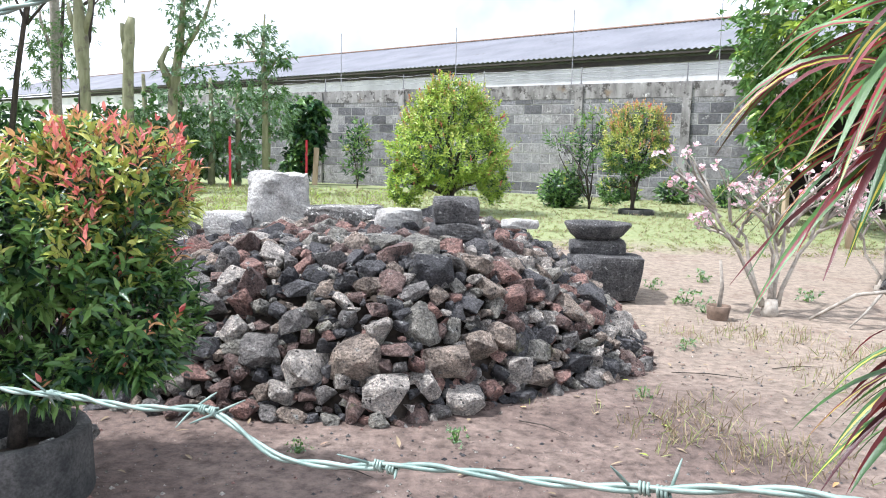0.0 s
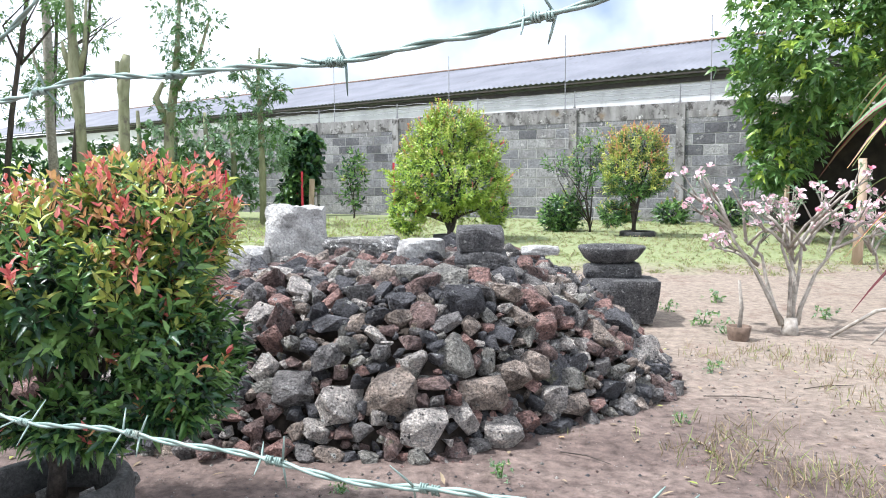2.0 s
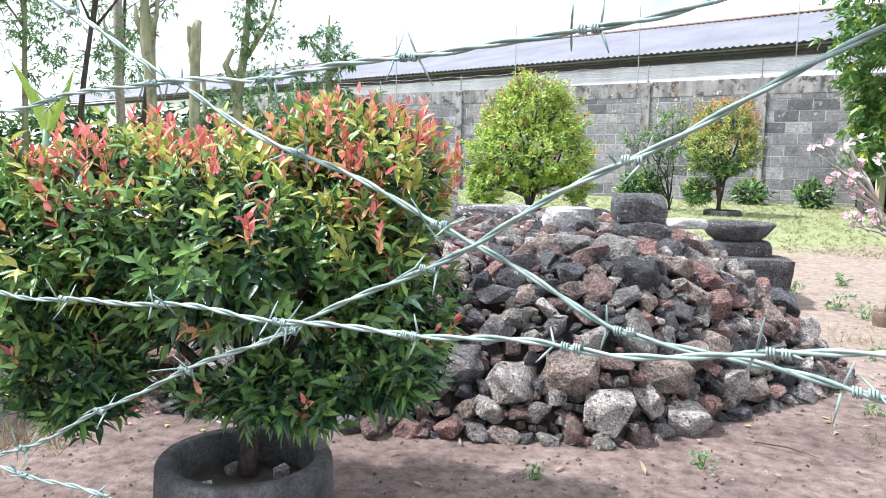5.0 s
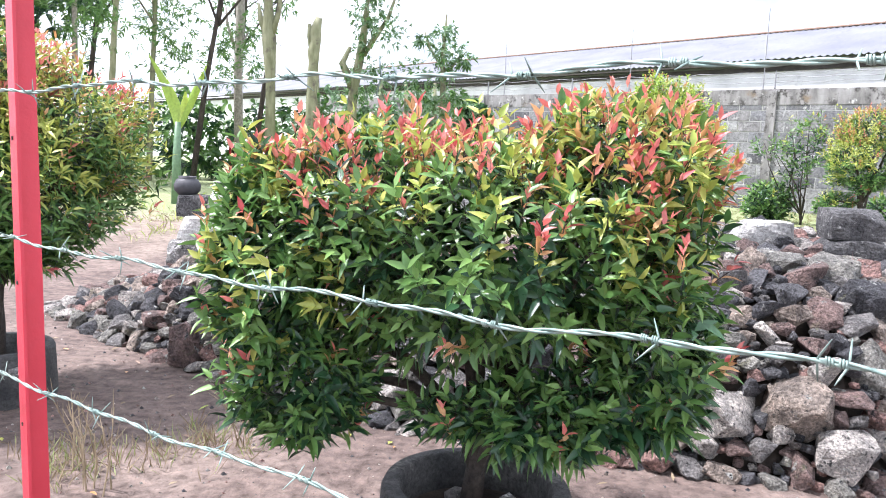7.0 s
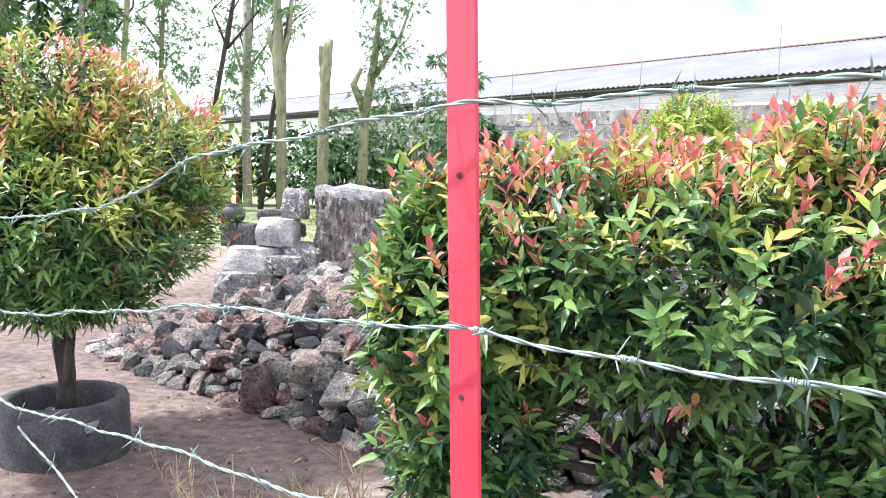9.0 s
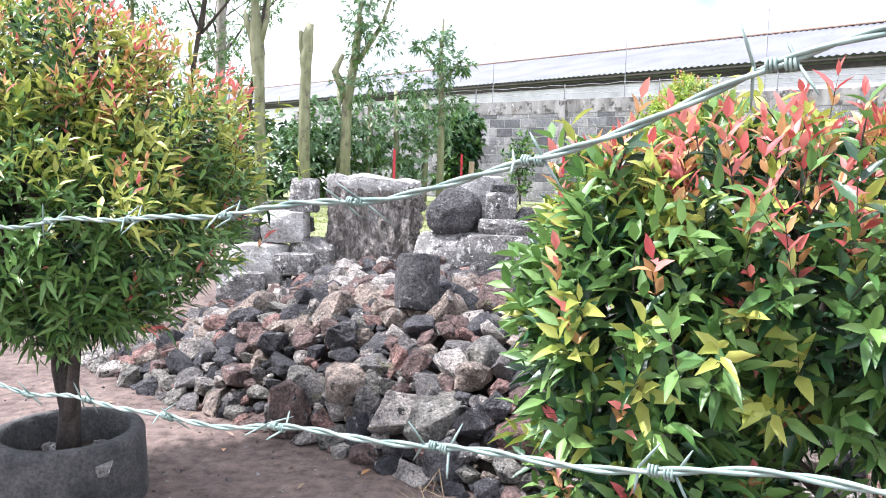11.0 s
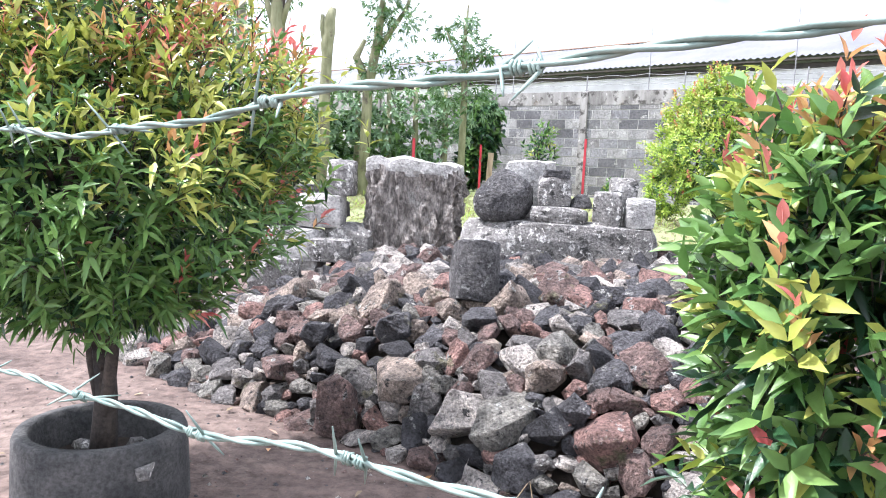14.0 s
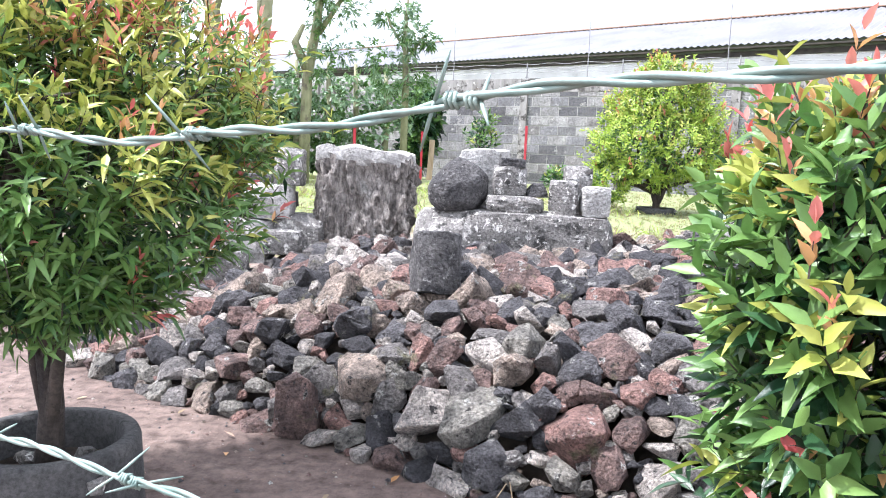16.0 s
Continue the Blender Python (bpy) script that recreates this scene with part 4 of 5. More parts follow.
leafy_plant("lanky_shrub", "lanky green shrub with loose upright branches", "shrub", (1.4, 16.5, rise(0, 16.5)),
            [(-0.1, 0, 1.55, 0.42, 0.4, 0.5), (-0.2, 0, 0.95, 0.3, 0.3, 0.35), (-0.75, 0, 1.5, 0.25, 0.2, 0.2), (0.1, 0, 1.9, 0.2, 0.2, 0.3)], 150, 0.13, 0.036, 0, 0.25, stems=7, r0=0.018, leaves=6, trunk=0.2)
leafy_plant("sapling", "thin leafy sapling in front of the block wall", "sapling", (-4.95, 23.0, rise(0, 23)),
            [(0, 0, 1.3, 0.5, 0.5, 0.4), (0, 0, 1.75, 0.35, 0.3, 0.35), (0, 0, 0.6, 0.4, 0.4, 0.4)], 85, 0.20, 0.075, 0, 0.3, stems=5, r0=0.02, leaves=6, trunk=0.4)
for x, y, s in ((3.9, 19.6, 0.5), (5.0, 18.5, 0.5), (2.9, 20.6, 0.35), (-2.9, 22.4, 0.45)):
    leafy_plant("low_weed_bush", "low green weed bush at the foot of the wall", "shrub", (x, y, rise(x, y)),
                [(0, 0, s * 0.6, s * 0.8, s * 0.8, s * 0.6)], 90, 0.16, 0.06, 0, 0.3, stems=4, r0=0.012, leaves=6, trunk=0.1)

# ---- red steel fence post and barbed wire in front ----
def fence_y(x):
    return -0.18 - 0.42 * x + (0.085 * (-2.93 - x) / 0.92 if x < -2.93 else 0)


post = thing("fence_post", "red painted steel angle fence post with bolt holes", "fence post", at=(-2.876, 1.030, 0))
post.matrix_world = Matrix.Translation((-2.876, 1.030, 0)) @ pose(0, 0, 0, -1.8, -2.8, 0) @ pose(0, 0, 0, 0, 0, -35)
flange = part("front_flange", box(bmesh.new(), (0.034, 0.004, 2.1), (0.002, 0, 0.95), bevel=0.001), MAT["red_paint"], post)
part("side_flange", box(bmesh.new(), (0.004, 0.028, 2.1), (-0.0130, 0.0165, 0.95), bevel=0.001), MAT["red_paint"], post)
for z in (1.343, 1.157, 0.97, 0.78):
    bm = bmesh.new()
    bmesh.ops.create_cone(bm, cap_ends=True, segments=12, radius1=0.0027, radius2=0.0027, depth=0.001, matrix=Matrix.Translation((0.0, -0.0028, z)) @ Euler((math.pi / 2, 0, 0)).to_matrix().to_4x4())
    part("bolt_hole", bm, MAT["hole"], flange)


def barbed_wire(stations, label, turns=52.0, thick=0.0012, gap=0.105, depth=0.0, phase=0.0):
    """Two twisted strands with four-pointed barbs, along stations of x and height on the fence line."""
    ob = thing("barbed_wire", label, "barbed wire", "strands of the fence")
    xs = [s[0] for s in stations]
    a, b = min(xs), max(xs)
    n = int((b - a) / 0.006)
    pts = []
    st = sorted(stations)
    zs = [line_at(st, a + (b - a) * i / n) for i in range(n + 1)]
    for _ in range(3):
        zs = [zs[0]] + [(zs[i - 1] + zs[i] * 2 + zs[i + 1]) / 4 for i in range(1, n)] + [zs[-1]]
    for i in range(n + 1):
        x = a + (b - a) * i / n
        pts.append(Vector((x, fence_y(x) + depth, zs[i] + 0.0022 * math.sin(x * 23 + phase) + 0.0015 * math.sin(x * 51))))
    ax = Vector((1, -0.42, 0)).normalized()
    u, v = Vector((0, 0, 1)), ax.cross(Vector((0, 0, 1)))
    for s in (0, math.pi):
        line = [p + (u * math.cos(turns * 2.2 * p.x + s) + v * math.sin(turns * 2.2 * p.x + s)) * thick * 0.92 for p in pts]
        strand = part("strand", tube(bmesh.new(), line, thick * 0.95, 6), MAT["wire"], ob, soft=True)
    x = a + 0.03 + phase * 0.03
    while x < b - 0.02:
        i = min(int((x - a) / (b - a) * n), n)
        c, bm = pts[i], bmesh.new()
        for k in (-1, 1):
            coil = [c + ax * (k * 0.0035 + 0.0016 * (j / 12 * 2.5)) + (u * math.cos(j * 1.3) + v * math.sin(j * 1.3)) * thick * 2.1 for j in range(13)]
            tube(bm, coil, thick * 0.62, 5)
            e = R.uniform(0, 3.1)
            for end in (-1, 1):
                dirn = (u * math.cos(e) + v * math.sin(e) + ax * R.uniform(-0.7, 0.7)).normalized() * end
                tube(bm, [c + ax * k * 0.008, c + ax * k * 0.008 + dirn * 0.009, c + ax * (k * 0.008) + dirn * R.uniform(0.013, 0.020)], [thick * 0.62, thick * 0.62, thick * 0.25], 5)
        part("barb", bm, MAT["wire"], strand, soft=True)
        x += gap * R.uniform(0.9, 1.1)
    return ob


barbed_wire([(0.6, 1.40), (-0.3, 1.34), (-0.47, 1.328), (-0.57, 1.312), (-0.62, 1.309), (-0.69, 1.292), (-0.73, 1.310), (-0.80, 1.300), (-0.87, 1.298), (-1.07, 1.294), (-1.39, 1.288), (-1.53, 1.262),
             (-1.72, 1.257), (-2.06, 1.240), (-2.35, 1.225), (-2.65, 1.217), (-2.93, 1.215), (-3.29, 1.184), (-3.45, 1.150), (-3.56, 1.134), (-3.66, 1.116), (-3.76, 1.103), (-3.86, 1.091), (-3.95, 1.084), (-4.05, 1.072), (-4.4, 1.06)],
            "galvanised twisted barbed wire, the middle strand of the fence", depth=-0.006)
barbed_wire([(0.5, 1.66), (-0.5, 1.60), (-0.70, 1.56), (-0.82, 1.531), (-1.07, 1.528), (-1.34, 1.510), (-1.45, 1.455), (-1.57, 1.429), (-1.69, 1.423), (-1.88, 1.415), (-2.02, 1.403), (-2.4, 1.402), (-2.75, 1.402),
             (-2.93, 1.397), (-3.09, 1.380), (-3.27, 1.352), (-3.43, 1.296), (-3.48, 1.284), (-3.55, 1.274), (-3.64, 1.266), (-3.72, 1.259), (-3.79, 1.250), (-3.87, 1.241), (-3.95, 1.236), (-4.3, 1.225)],
            "galvanised twisted barbed wire, the upper strand of the fence", depth=-0.006, phase=1.0)
barbed_wire([(-1.60, 1.085), (-2.08, 1.076), (-2.24, 1.064), (-2.76, 1.036), (-2.94, 1.036), (-3.13, 1.019), (-3.42, 0.995), (-3.66, 0.964), (-4.3, 0.93)],
            "galvanised twisted barbed wire, the lower strand of the fence", depth=-0.006, phase=2.0)
barbed_wire([(-1.10, 1.608), (-1.20, 1.548), (-1.29, 1.506), (-1.38, 1.451), (-1.54, 1.357), (-1.60, 1.315), (-1.72, 1.257), (-1.92, 1.152), (-2.16, 1.029), (-2.5, 0.86)],
            "galvanised barbed wire running slanting between the strands", depth=0.006, phase=0.5)
barbed_wire([(-2.02, 1.52), (-1.94, 1.473), (-1.80, 1.399), (-1.66, 1.340), (-1.53, 1.278), (-1.30, 1.238), (-1.05, 1.13)],
            "galvanised barbed wire slanting down across the fence", depth=0.012, phase=1.5)
barbed_wire([(-3.40, 0.78), (-3.52, 0.835), (-3.61, 0.877), (-3.67, 0.893), (-3.74, 0.918)],
            "galvanised barbed wire slanting near the ground", depth=0.012, phase=2.5)

# ---- red posts of the far fence ----
for x, y, z in ((-11.0, 22.0, 1.9), (-8.17, 20.78, 1.83), (-6.88, 24.3, 1.83), (-3.75, 23.3, 2.08), (-13.5, 21.0, 1.9)):
    ob = thing("fence_post", "red painted steel post of the far fence", "fence post", "far fence posts", (x, y, rise(x, y)))
    part("front_flange", box(bmesh.new(), (0.07, 0.01, z - 0.37), (0, 0, (z - 0.37) / 2)), MAT["red_paint"], ob)
    part("side_flange", box(bmesh.new(), (0.01, 0.07, z - 0.37), (-0.03, 0.04, (z - 0.37) / 2)), MAT["red_paint"], ob)
ob = thing("fence_brace", "slanting red steel brace leaning on the far fence post", "fence brace", at=(-6.95, 24.6, rise(0, 24)))
part("bar", tube(bmesh.new(), [(-0.75, 0, 0.0), (0, 0.08, 1.0)], 0.025, 6), MAT["red_paint"], ob)
part("foot", box(bmesh.new(), (0.1, 0.1, 0.02), (-0.75, 0, 0.01)), MAT["red_paint"], ob)
ob = tagged(new("wooden_stake", mesh_of("wooden_stake", box(bmesh.new(), (0.17, 0.07, 1.25), (0, 0, 0.6), Euler((0, 0.05, 0)).to_matrix().to_4x4(), bevel=0.02), MAT["wood"])),
            "rough pale wooden stake standing by the wall end", "stake")
ob.matrix_world = pose(-6.6, 24.4, rise(0, 24))

# ---- adenium with pink flowers ----
def adenium(at, scale, label, stems, group="flowering desert roses"):
    ob = thing("desert_rose", label, "shrub", group, at)
    tips = []
    bmc = bmesh.new()
    tube(bmc, [(0, 0, -0.03), (0, 0, 0.06 * scale), (0.01, 0, 0.14 * scale)], [0.075 * scale, 0.065 * scale, 0.045 * scale], 10)
    part("swollen_base", bmc, MAT["bark_pale"], ob, soft=True)
    for dx, dy, h in stems:
        bm = bmesh.new()
        a = Vector((dx * 0.1, dy * 0.1, 0.08)) * scale
        m = Vector((dx * 0.42, dy * 0.42, h * 0.45)) * scale
        e = Vector((dx * 0.8, dy * 0.8, h * 0.8)) * scale
        low = Vector((dx * 0.16 + R.uniform(-0.04, 0.04), dy * 0.16, h * 0.20)) * scale
        m += Vector((R.uniform(-0.07, 0.07), R.uniform(-0.05, 0.05), 0)) * scale
        crook = m.lerp(e, 0.5) + Vector((R.uniform(-0.06, 0.06), 0, 0.02)) * scale
        tube(bm, [a, low, m, crook, e], [0.024 * scale, 0.019 * scale, 0.014 * scale, 0.012 * scale, 0.009 * scale], 8)
        stem = part("stem", bm, MAT["bark_pale"], ob, soft=True)
        for k in range(5):
            bm = bmesh.new()
            s = m.lerp(e, R.uniform(0.3, 1.0))
            d = Vector((R.uniform(-0.28, 0.28) + dx * 0.18, R.uniform(-0.28, 0.28), R.uniform(0.12, 0.36))) * scale
            tube(bm, [s, s + d * 0.5 + Vector((0, 0, 0.03)) * scale, s + d], [0.015 * scale, 0.011 * scale, 0.007 * scale], 6)
            tips.append(s + d)
            for q in range(2):
                d2 = Vector((R.uniform(-0.14, 0.14), R.uniform(-0.14, 0.14), R.uniform(0.03, 0.16))) * scale
                tube(bm, [s + d * 0.7, s + d + d2], [0.008 * scale, 0.005 * scale], 5)
                tips.append(s + d + d2)
            part("twig", bm, MAT["bark_pale"], stem, soft=True)
    t = np.array([tuple(v) for v in tips])
    up = unit(RN.randn(len(t), 3) * 0.35 + np.array([0, 0, 1]))
    arr = shoots(t, up, 7, 0.062 * scale, 0.022 * scale, np.zeros(len(t), int), 1.2)
    part("leaves", leaf_mesh("leaves", *arr, [MAT["leaf_pale"]]), None, ob)
    pick = t[RN.rand(len(t)) < 0.75]
    pick = np.concatenate([pick, pick + RN.randn(*pick.shape) * 0.03])
    fl = unit(RN.randn(len(pick), 3) * 0.5 + np.array([-0.1, -0.75, 0.4]))
    for i in range(len(pick)):
        arr = shoots(pick[i:i + 1] + np.array([0, 0, 0.02]), fl[i:i + 1], 5, 0.041 * scale, 0.033 * scale, np.array([int(RN.rand() < 0.06)]), 1.25, 0.08)
        part("flower", leaf_mesh("flower", arr[0] * 0 + arr[0].mean(0), *arr[1:], [MAT["petal"], MAT["petal_deep"]], shape=(0.35, 0.85, 0.8, 0.9), droop=0.1), None, ob)
    return ob


adenium((2.0, 6.95, rise(0, 6.95)), 1.18, "pale-stemmed desert rose shrub with clusters of pink flowers",
        [(-0.65, 0.0, 1.15), (-0.42, 0.15, 0.95), (-0.12, -0.1, 1.1), (0.25, 0.1, 1.15), (0.55, 0.0, 1.1), (0.1, 0.3, 0.95)])
adenium((3.6, 8.2, rise(0, 8.2)), 1.0, "desert rose shrub with deeper pink flowers", [(-0.4, 0, 0.9), (0.2, 0.1, 1.1), (0.5, 0, 0.9), (-0.1, -0.2, 1.1)])
ob = thing("clay_pot", "small broken clay pot half sunk in the sand", "pot", at=(1.46, 6.72, rise(0, 6.7)))
part("pot_wall", lathe(bmesh.new(), [(0.085, -0.01), (0.10, 0.07), (0.108, 0.13), (0.098, 0.135), (0.088, 0.09)], 20, 0.05), MAT["old_clay"], ob, soft=True)
bm = bmesh.new()
tube(bm, [(0, 0, 0.05), (0.02, 0, 0.3), (-0.01, 0, 0.55)], [0.022, 0.018, 0.012], 7)
part("dead_stem", bm, MAT["bark_pale"], ob, soft=True)
ob = thing("fallen_branch", "dry fallen branch lying bent on the sand", "branch", at=(2.75, 6.7, rise(0, 6.7)))
part("bough", tube(bmesh.new(), [(-0.45, 0.1, 0.02), (-0.1, 0, 0.28), (0.15, 0, 0.32), (0.4, -0.1, 0.02)], [0.014, 0.018, 0.02, 0.016], 7), MAT["bark_pale"], ob, soft=True)
part("fork", tube(bmesh.new(), [(0.12, 0, 0.3), (-0.05, -0.1, 0.14), (-0.2, -0.15, 0.01)], [0.016, 0.012, 0.008], 7), MAT["bark_pale"], ob, soft=True)

# ---- croton beside the path ----
croton = thing("croton", "croton with long drooping red, yellow and green strap leaves", "shrub", at=(0.20, 1.15, 0))
bm = bmesh.new()
tube(bm, [(0.05, 0, -0.02), (0.02, 0, 0.8), (0, 0, 1.68)], [0.03, 0.024, 0.012], 8)
part("stem", bm, MAT["bark"], croton, soft=True)


def strap_leaf(base, heading, length, width, rise_, mats):
    """A long arching strap leaf with a coloured midrib band."""
    bm = bmesh.new()
    n, rows = 10, []
    side = Vector((-math.sin(heading), math.cos(heading), 0))
    tw, roll = R.uniform(-0.5, 0.5), R.uniform(-1.1, 1.1)
    for i in range(n + 1):
        t = i / n
        out = length * (t - 0.12 * t * t)
        z = rise_ * length * math.sin(t * 1.5) - length * 0.5 * t ** 2.4
        c = Vector(base) + Vector((math.cos(heading) * out, math.sin(heading) * out, z))
        w = width * (0.35 + 1.1 * t) * (1 - t ** 3) if t < 1 else 0.0015
        s = (side * math.cos(roll + tw * t) + Vector((0, 0, 1)) * math.sin(roll + tw * t))
        rows.append([bm.verts.new(c + s * w * k + Vector((0, 0, abs(k) * w * 0.25))) for k in (-0.5, -0.17, 0.17, 0.5)])
    for a, b in zip(rows, rows[1:]):
        for k in range(3):
            f = bm.faces.new((a[k], a[k + 1], b[k + 1], b[k]))
            f.material_index = 1 if k == 1 else 0
    return part("strap_leaf", bm, mats, croton, soft=True)


CG, CY, CR = MAT["croton_green"], MAT["croton_yellow"], MAT["croton_red"]
for tier, count, zz, sp in (("top", 120, 1.64, 0.13), ("mid", 14, 1.48, 0.08), ("low", 50, 1.06, 0.12)):
    for i in range(count):
        pair = R.choice([[CG, CY], [CG, CY], [CR, CR], [CR, CR], [CR, CR], [CG, CG], [CR, CG], [CR, CY], [CG, CR]])
        strap_leaf((R.uniform(-0.02, 0.02) + (0.09 if tier == "low" else 0.0), R.uniform(-0.02, 0.02), zz + R.uniform(-sp, sp)), R.uniform(0, 6.28), R.uniform(0.30, 0.50) * (0.72 if tier == "low" else 1.0), R.uniform(0.016, 0.027), R.uniform(-0.35, 0.4), pair)

# ---- trees ----
def tall_trunk(name, label, at, path, radii, bark, tufts=(), group="", leaf_mats=("leaf_tree", "leaf_mid"), length=0.22, width=0.07, boughs=()):
    """A slender tree: a tapered trunk, boughs, and tufts of leaves (x, y, z, radius, shoots)."""
    ob = thing(name, label, "tree", group, at)
    part("trunk", tube(bmesh.new(), path, radii, 10), MAT[bark], ob, soft=True)
    for pts, rr in boughs:
        part("bough", tube(bmesh.new(), pts, rr, 7), MAT[bark], ob, soft=True)
    if tufts:
        P, O = [], []
        for x, y, z, r, c in tufts:
            d = unit(RN.randn(c, 3))
            P.append(np.array([[x, y, z]]) + d * r * (0.35 + 0.65 * RN.rand(c, 1)) * np.array([[1, 1, 0.8]]))
            O.append(unit(d + np.array([[0, 0, 0.25]])))
        P, O = np.concatenate(P), np.concatenate(O)
        arr = shoots(P, O, 6, length, width, RN.choice(len(leaf_mats), len(P)), 1.1)
        part("crown", leaf_mesh("crown", *arr, [MAT[m] for m in leaf_mats], droop=0.4), None, ob)
    return ob


def g(x, y):
    return rise(x, y)


def column_tufts(h0, h1, r, c, count, lean=(0, 0)):
    return [(R.uniform(-r, r) * 0.8 + lean[0] * k / count, R.uniform(-r, r) * 0.8 + lean[1] * k / count, h0 + (h1 - h0) * k / count, R.uniform(0.5, 1.0) * r, c) for k in range(count)]


TG = "slender trees beyond the yard"
tall_trunk("pollarded_tree", "bare pollarded trunk cut off ragged at the top", (-9.55, 17.67, g(0, 18)), [(0, 0, -0.1), (0.0, 0, 2.2), (0.03, 0, 3.1), (0.02, 0, 3.35), (0.08, 0, 3.6), (0.06, 0, 3.85), (0.14, 0, 4.15)], [0.15, 0.13, 0.125, 0.15, 0.12, 0.14, 0.08], "bark_green", group=TG,
           boughs=[([(0.02, 0, 3.2), (-0.08, 0, 3.7), (-0.1, 0, 4.0)], [0.08, 0.07, 0.05])])
tall_trunk("forked_tree", "tall green-barked tree with a dark swollen fork", (-10.75, 17.8, g(0, 18)), [(0.1, 0, -0.1), (0.06, 0, 2.6), (0, 0, 3.6), (-0.05, 0, 4.6), (-0.2, 0, 8.0)], [0.14, 0.12, 0.18, 0.10, 0.07], "bark_green", group=TG,
           boughs=[([(0.05, 0, 3.7), (0.25, 0, 4.3), (0.35, 0, 5.6)], [0.10, 0.06, 0.03]), ([(-0.05, 0, 3.7), (-0.25, 0, 4.2), (-0.3, 0, 4.5)], [0.10, 0.07, 0.03])],
           tufts=[(0.3, 0, 4.9, 0.45, 14), (-0.1, 0, 6.3, 0.6, 20), (0.2, 0, 7.3, 0.7, 30), (-0.4, 0, 5.3, 0.4, 10)], length=0.2, width=0.05)
tall_trunk("pale_tree", "thin pale bare tree with short branch stubs", (-12.75, 20.0, g(0, 20)), [(0.1, 0, -0.1), (0, 0, 3.0), (0.05, 0, 4.5), (0, 0, 7.5)], [0.13, 0.12, 0.13, 0.07], "bark_pale", group=TG,
           boughs=[([(0.02, 0, 3.4), (-0.35, 0, 4.4), (-0.4, 0, 4.9)], [0.06, 0.04, 0.02]), ([(0.02, 0, 3.6), (0.35, 0, 4.3)], [0.05, 0.02])], tufts=[(0.1, 0, 6.2, 0.5, 12)])
for x, y, lean, h, bark in ((-14.2, 18.0, 0.3, 8, "bark_green"), (-12.95, 18.0, 1.2, 8, "bark"), (-14.8, 16.0, 0.0, 9, "bark_pale"), (-13.2, 15.0, 0.5, 9, "bark_green"), (-15.8, 17.5, 0.8, 8, "bark"), (-11.9, 19.2, 1.0, 7.5, "bark"),
                            (-15.2, 13.8, -0.2, 9, "bark_green"), (-16.6, 15.5, 0.3, 9, "bark_green"), (-13.7, 21.5, 0.5, 8, "bark")):
    tall_trunk("slender_tree", "tall slender tree with sparse feathery leaves", (x, y, g(x, y)), [(0, 0, -0.1), (lean * 0.35, 0, h * 0.35), (lean * 0.8, 0, h * 0.7), (lean, 0, h)], [0.08, 0.065, 0.045, 0.02], bark, group=TG,
               boughs=[([(lean * 0.6, 0, h * 0.5), (lean * 0.6 + R.uniform(-0.9, 0.9), 0.1, h * 0.62), (lean * 0.6 + R.uniform(-1, 1), 0.2, h * 0.72)], [0.04, 0.025, 0.01]) for _ in range(3)],
               tufts=column_tufts(h * 0.38, h, 0.85, 26, 13, (lean, 0)), length=0.16, width=0.04)
tall_trunk("leafy_tree", "knobbly pollarded tree sprouting fine grey-green leaves", (-8.55, 18.5, g(0, 18)), [(-0.3, 0, -0.1), (-0.25, 0, 2.4), (-0.05, 0, 3.6), (0.05, 0, 4.6), (0.2, 0, 6.4)], [0.14, 0.12, 0.11, 0.06, 0.03], "bark_green", group=TG,
           boughs=[([(-0.25, 0, 2.6), (-0.55, 0, 3.2), (-0.35, 0, 3.6)], [0.12, 0.09, 0.05]), ([(0, 0, 3.4), (0.6, 0, 4.3), (0.9, 0, 5.2)], [0.07, 0.05, 0.02])],
           tufts=[(0.1, 0, 4.2, 0.5, 40), (0.2, 0, 5.0, 0.6, 45), (0.5, 0, 5.6, 0.5, 30), (-0.3, 0, 5.4, 0.45, 24), (0.9, 0, 5.1, 0.5, 30), (1.2, 0.0, 6.0, 0.45, 20), (0, 0, 3.6, 0.4, 25), (0.4, 0, 3.0, 0.5, 40), (0.1, 0, 4.6, 0.8, 60), (0.5, 0, 4.0, 0.8, 70), (-0.1, 0, 2.8, 0.7, 60), (0.2, 0, 5.8, 0.5, 40)], leaf_mats=("leaf_pale", "leaf_tree"), length=0.13, width=0.045)
tall_trunk("leafy_tree", "young tree with drooping sprays of grey-green leaves", (-6.6, 19.0, g(0, 19)), [(0, 0, -0.1), (0.0, 0, 2.4), (-0.05, 0, 3.6), (0.0, 0, 4.5)], [0.09, 0.08, 0.05, 0.02], "bark_green", group=TG,
           boughs=[([(0, 0, 2.9), (0.3, 0, 3.4), (0.55, 0, 3.6)], [0.04, 0.03, 0.01]), ([(0, 0, 3.1), (-0.4, 0, 3.7), (-0.55, 0, 4.1)], [0.04, 0.03, 0.01])],
           tufts=[(0, 0, 4.1, 0.35, 26), (0.5, 0, 3.4, 0.35, 24), (-0.5, 0, 3.9, 0.35, 22), (0, 0, 3.2, 0.5, 34), (0.2, 0, 2.6, 0.5, 34), (-0.4, 0, 2.4, 0.5, 30), (0.1, 0, 3.6, 0.6, 60), (-0.6, 0, 3.0, 0.7, 60), (0.3, 0, 2.2, 0.7, 60)], leaf_mats=("leaf_pale", "leaf_tree"), length=0.14, width=0.05)


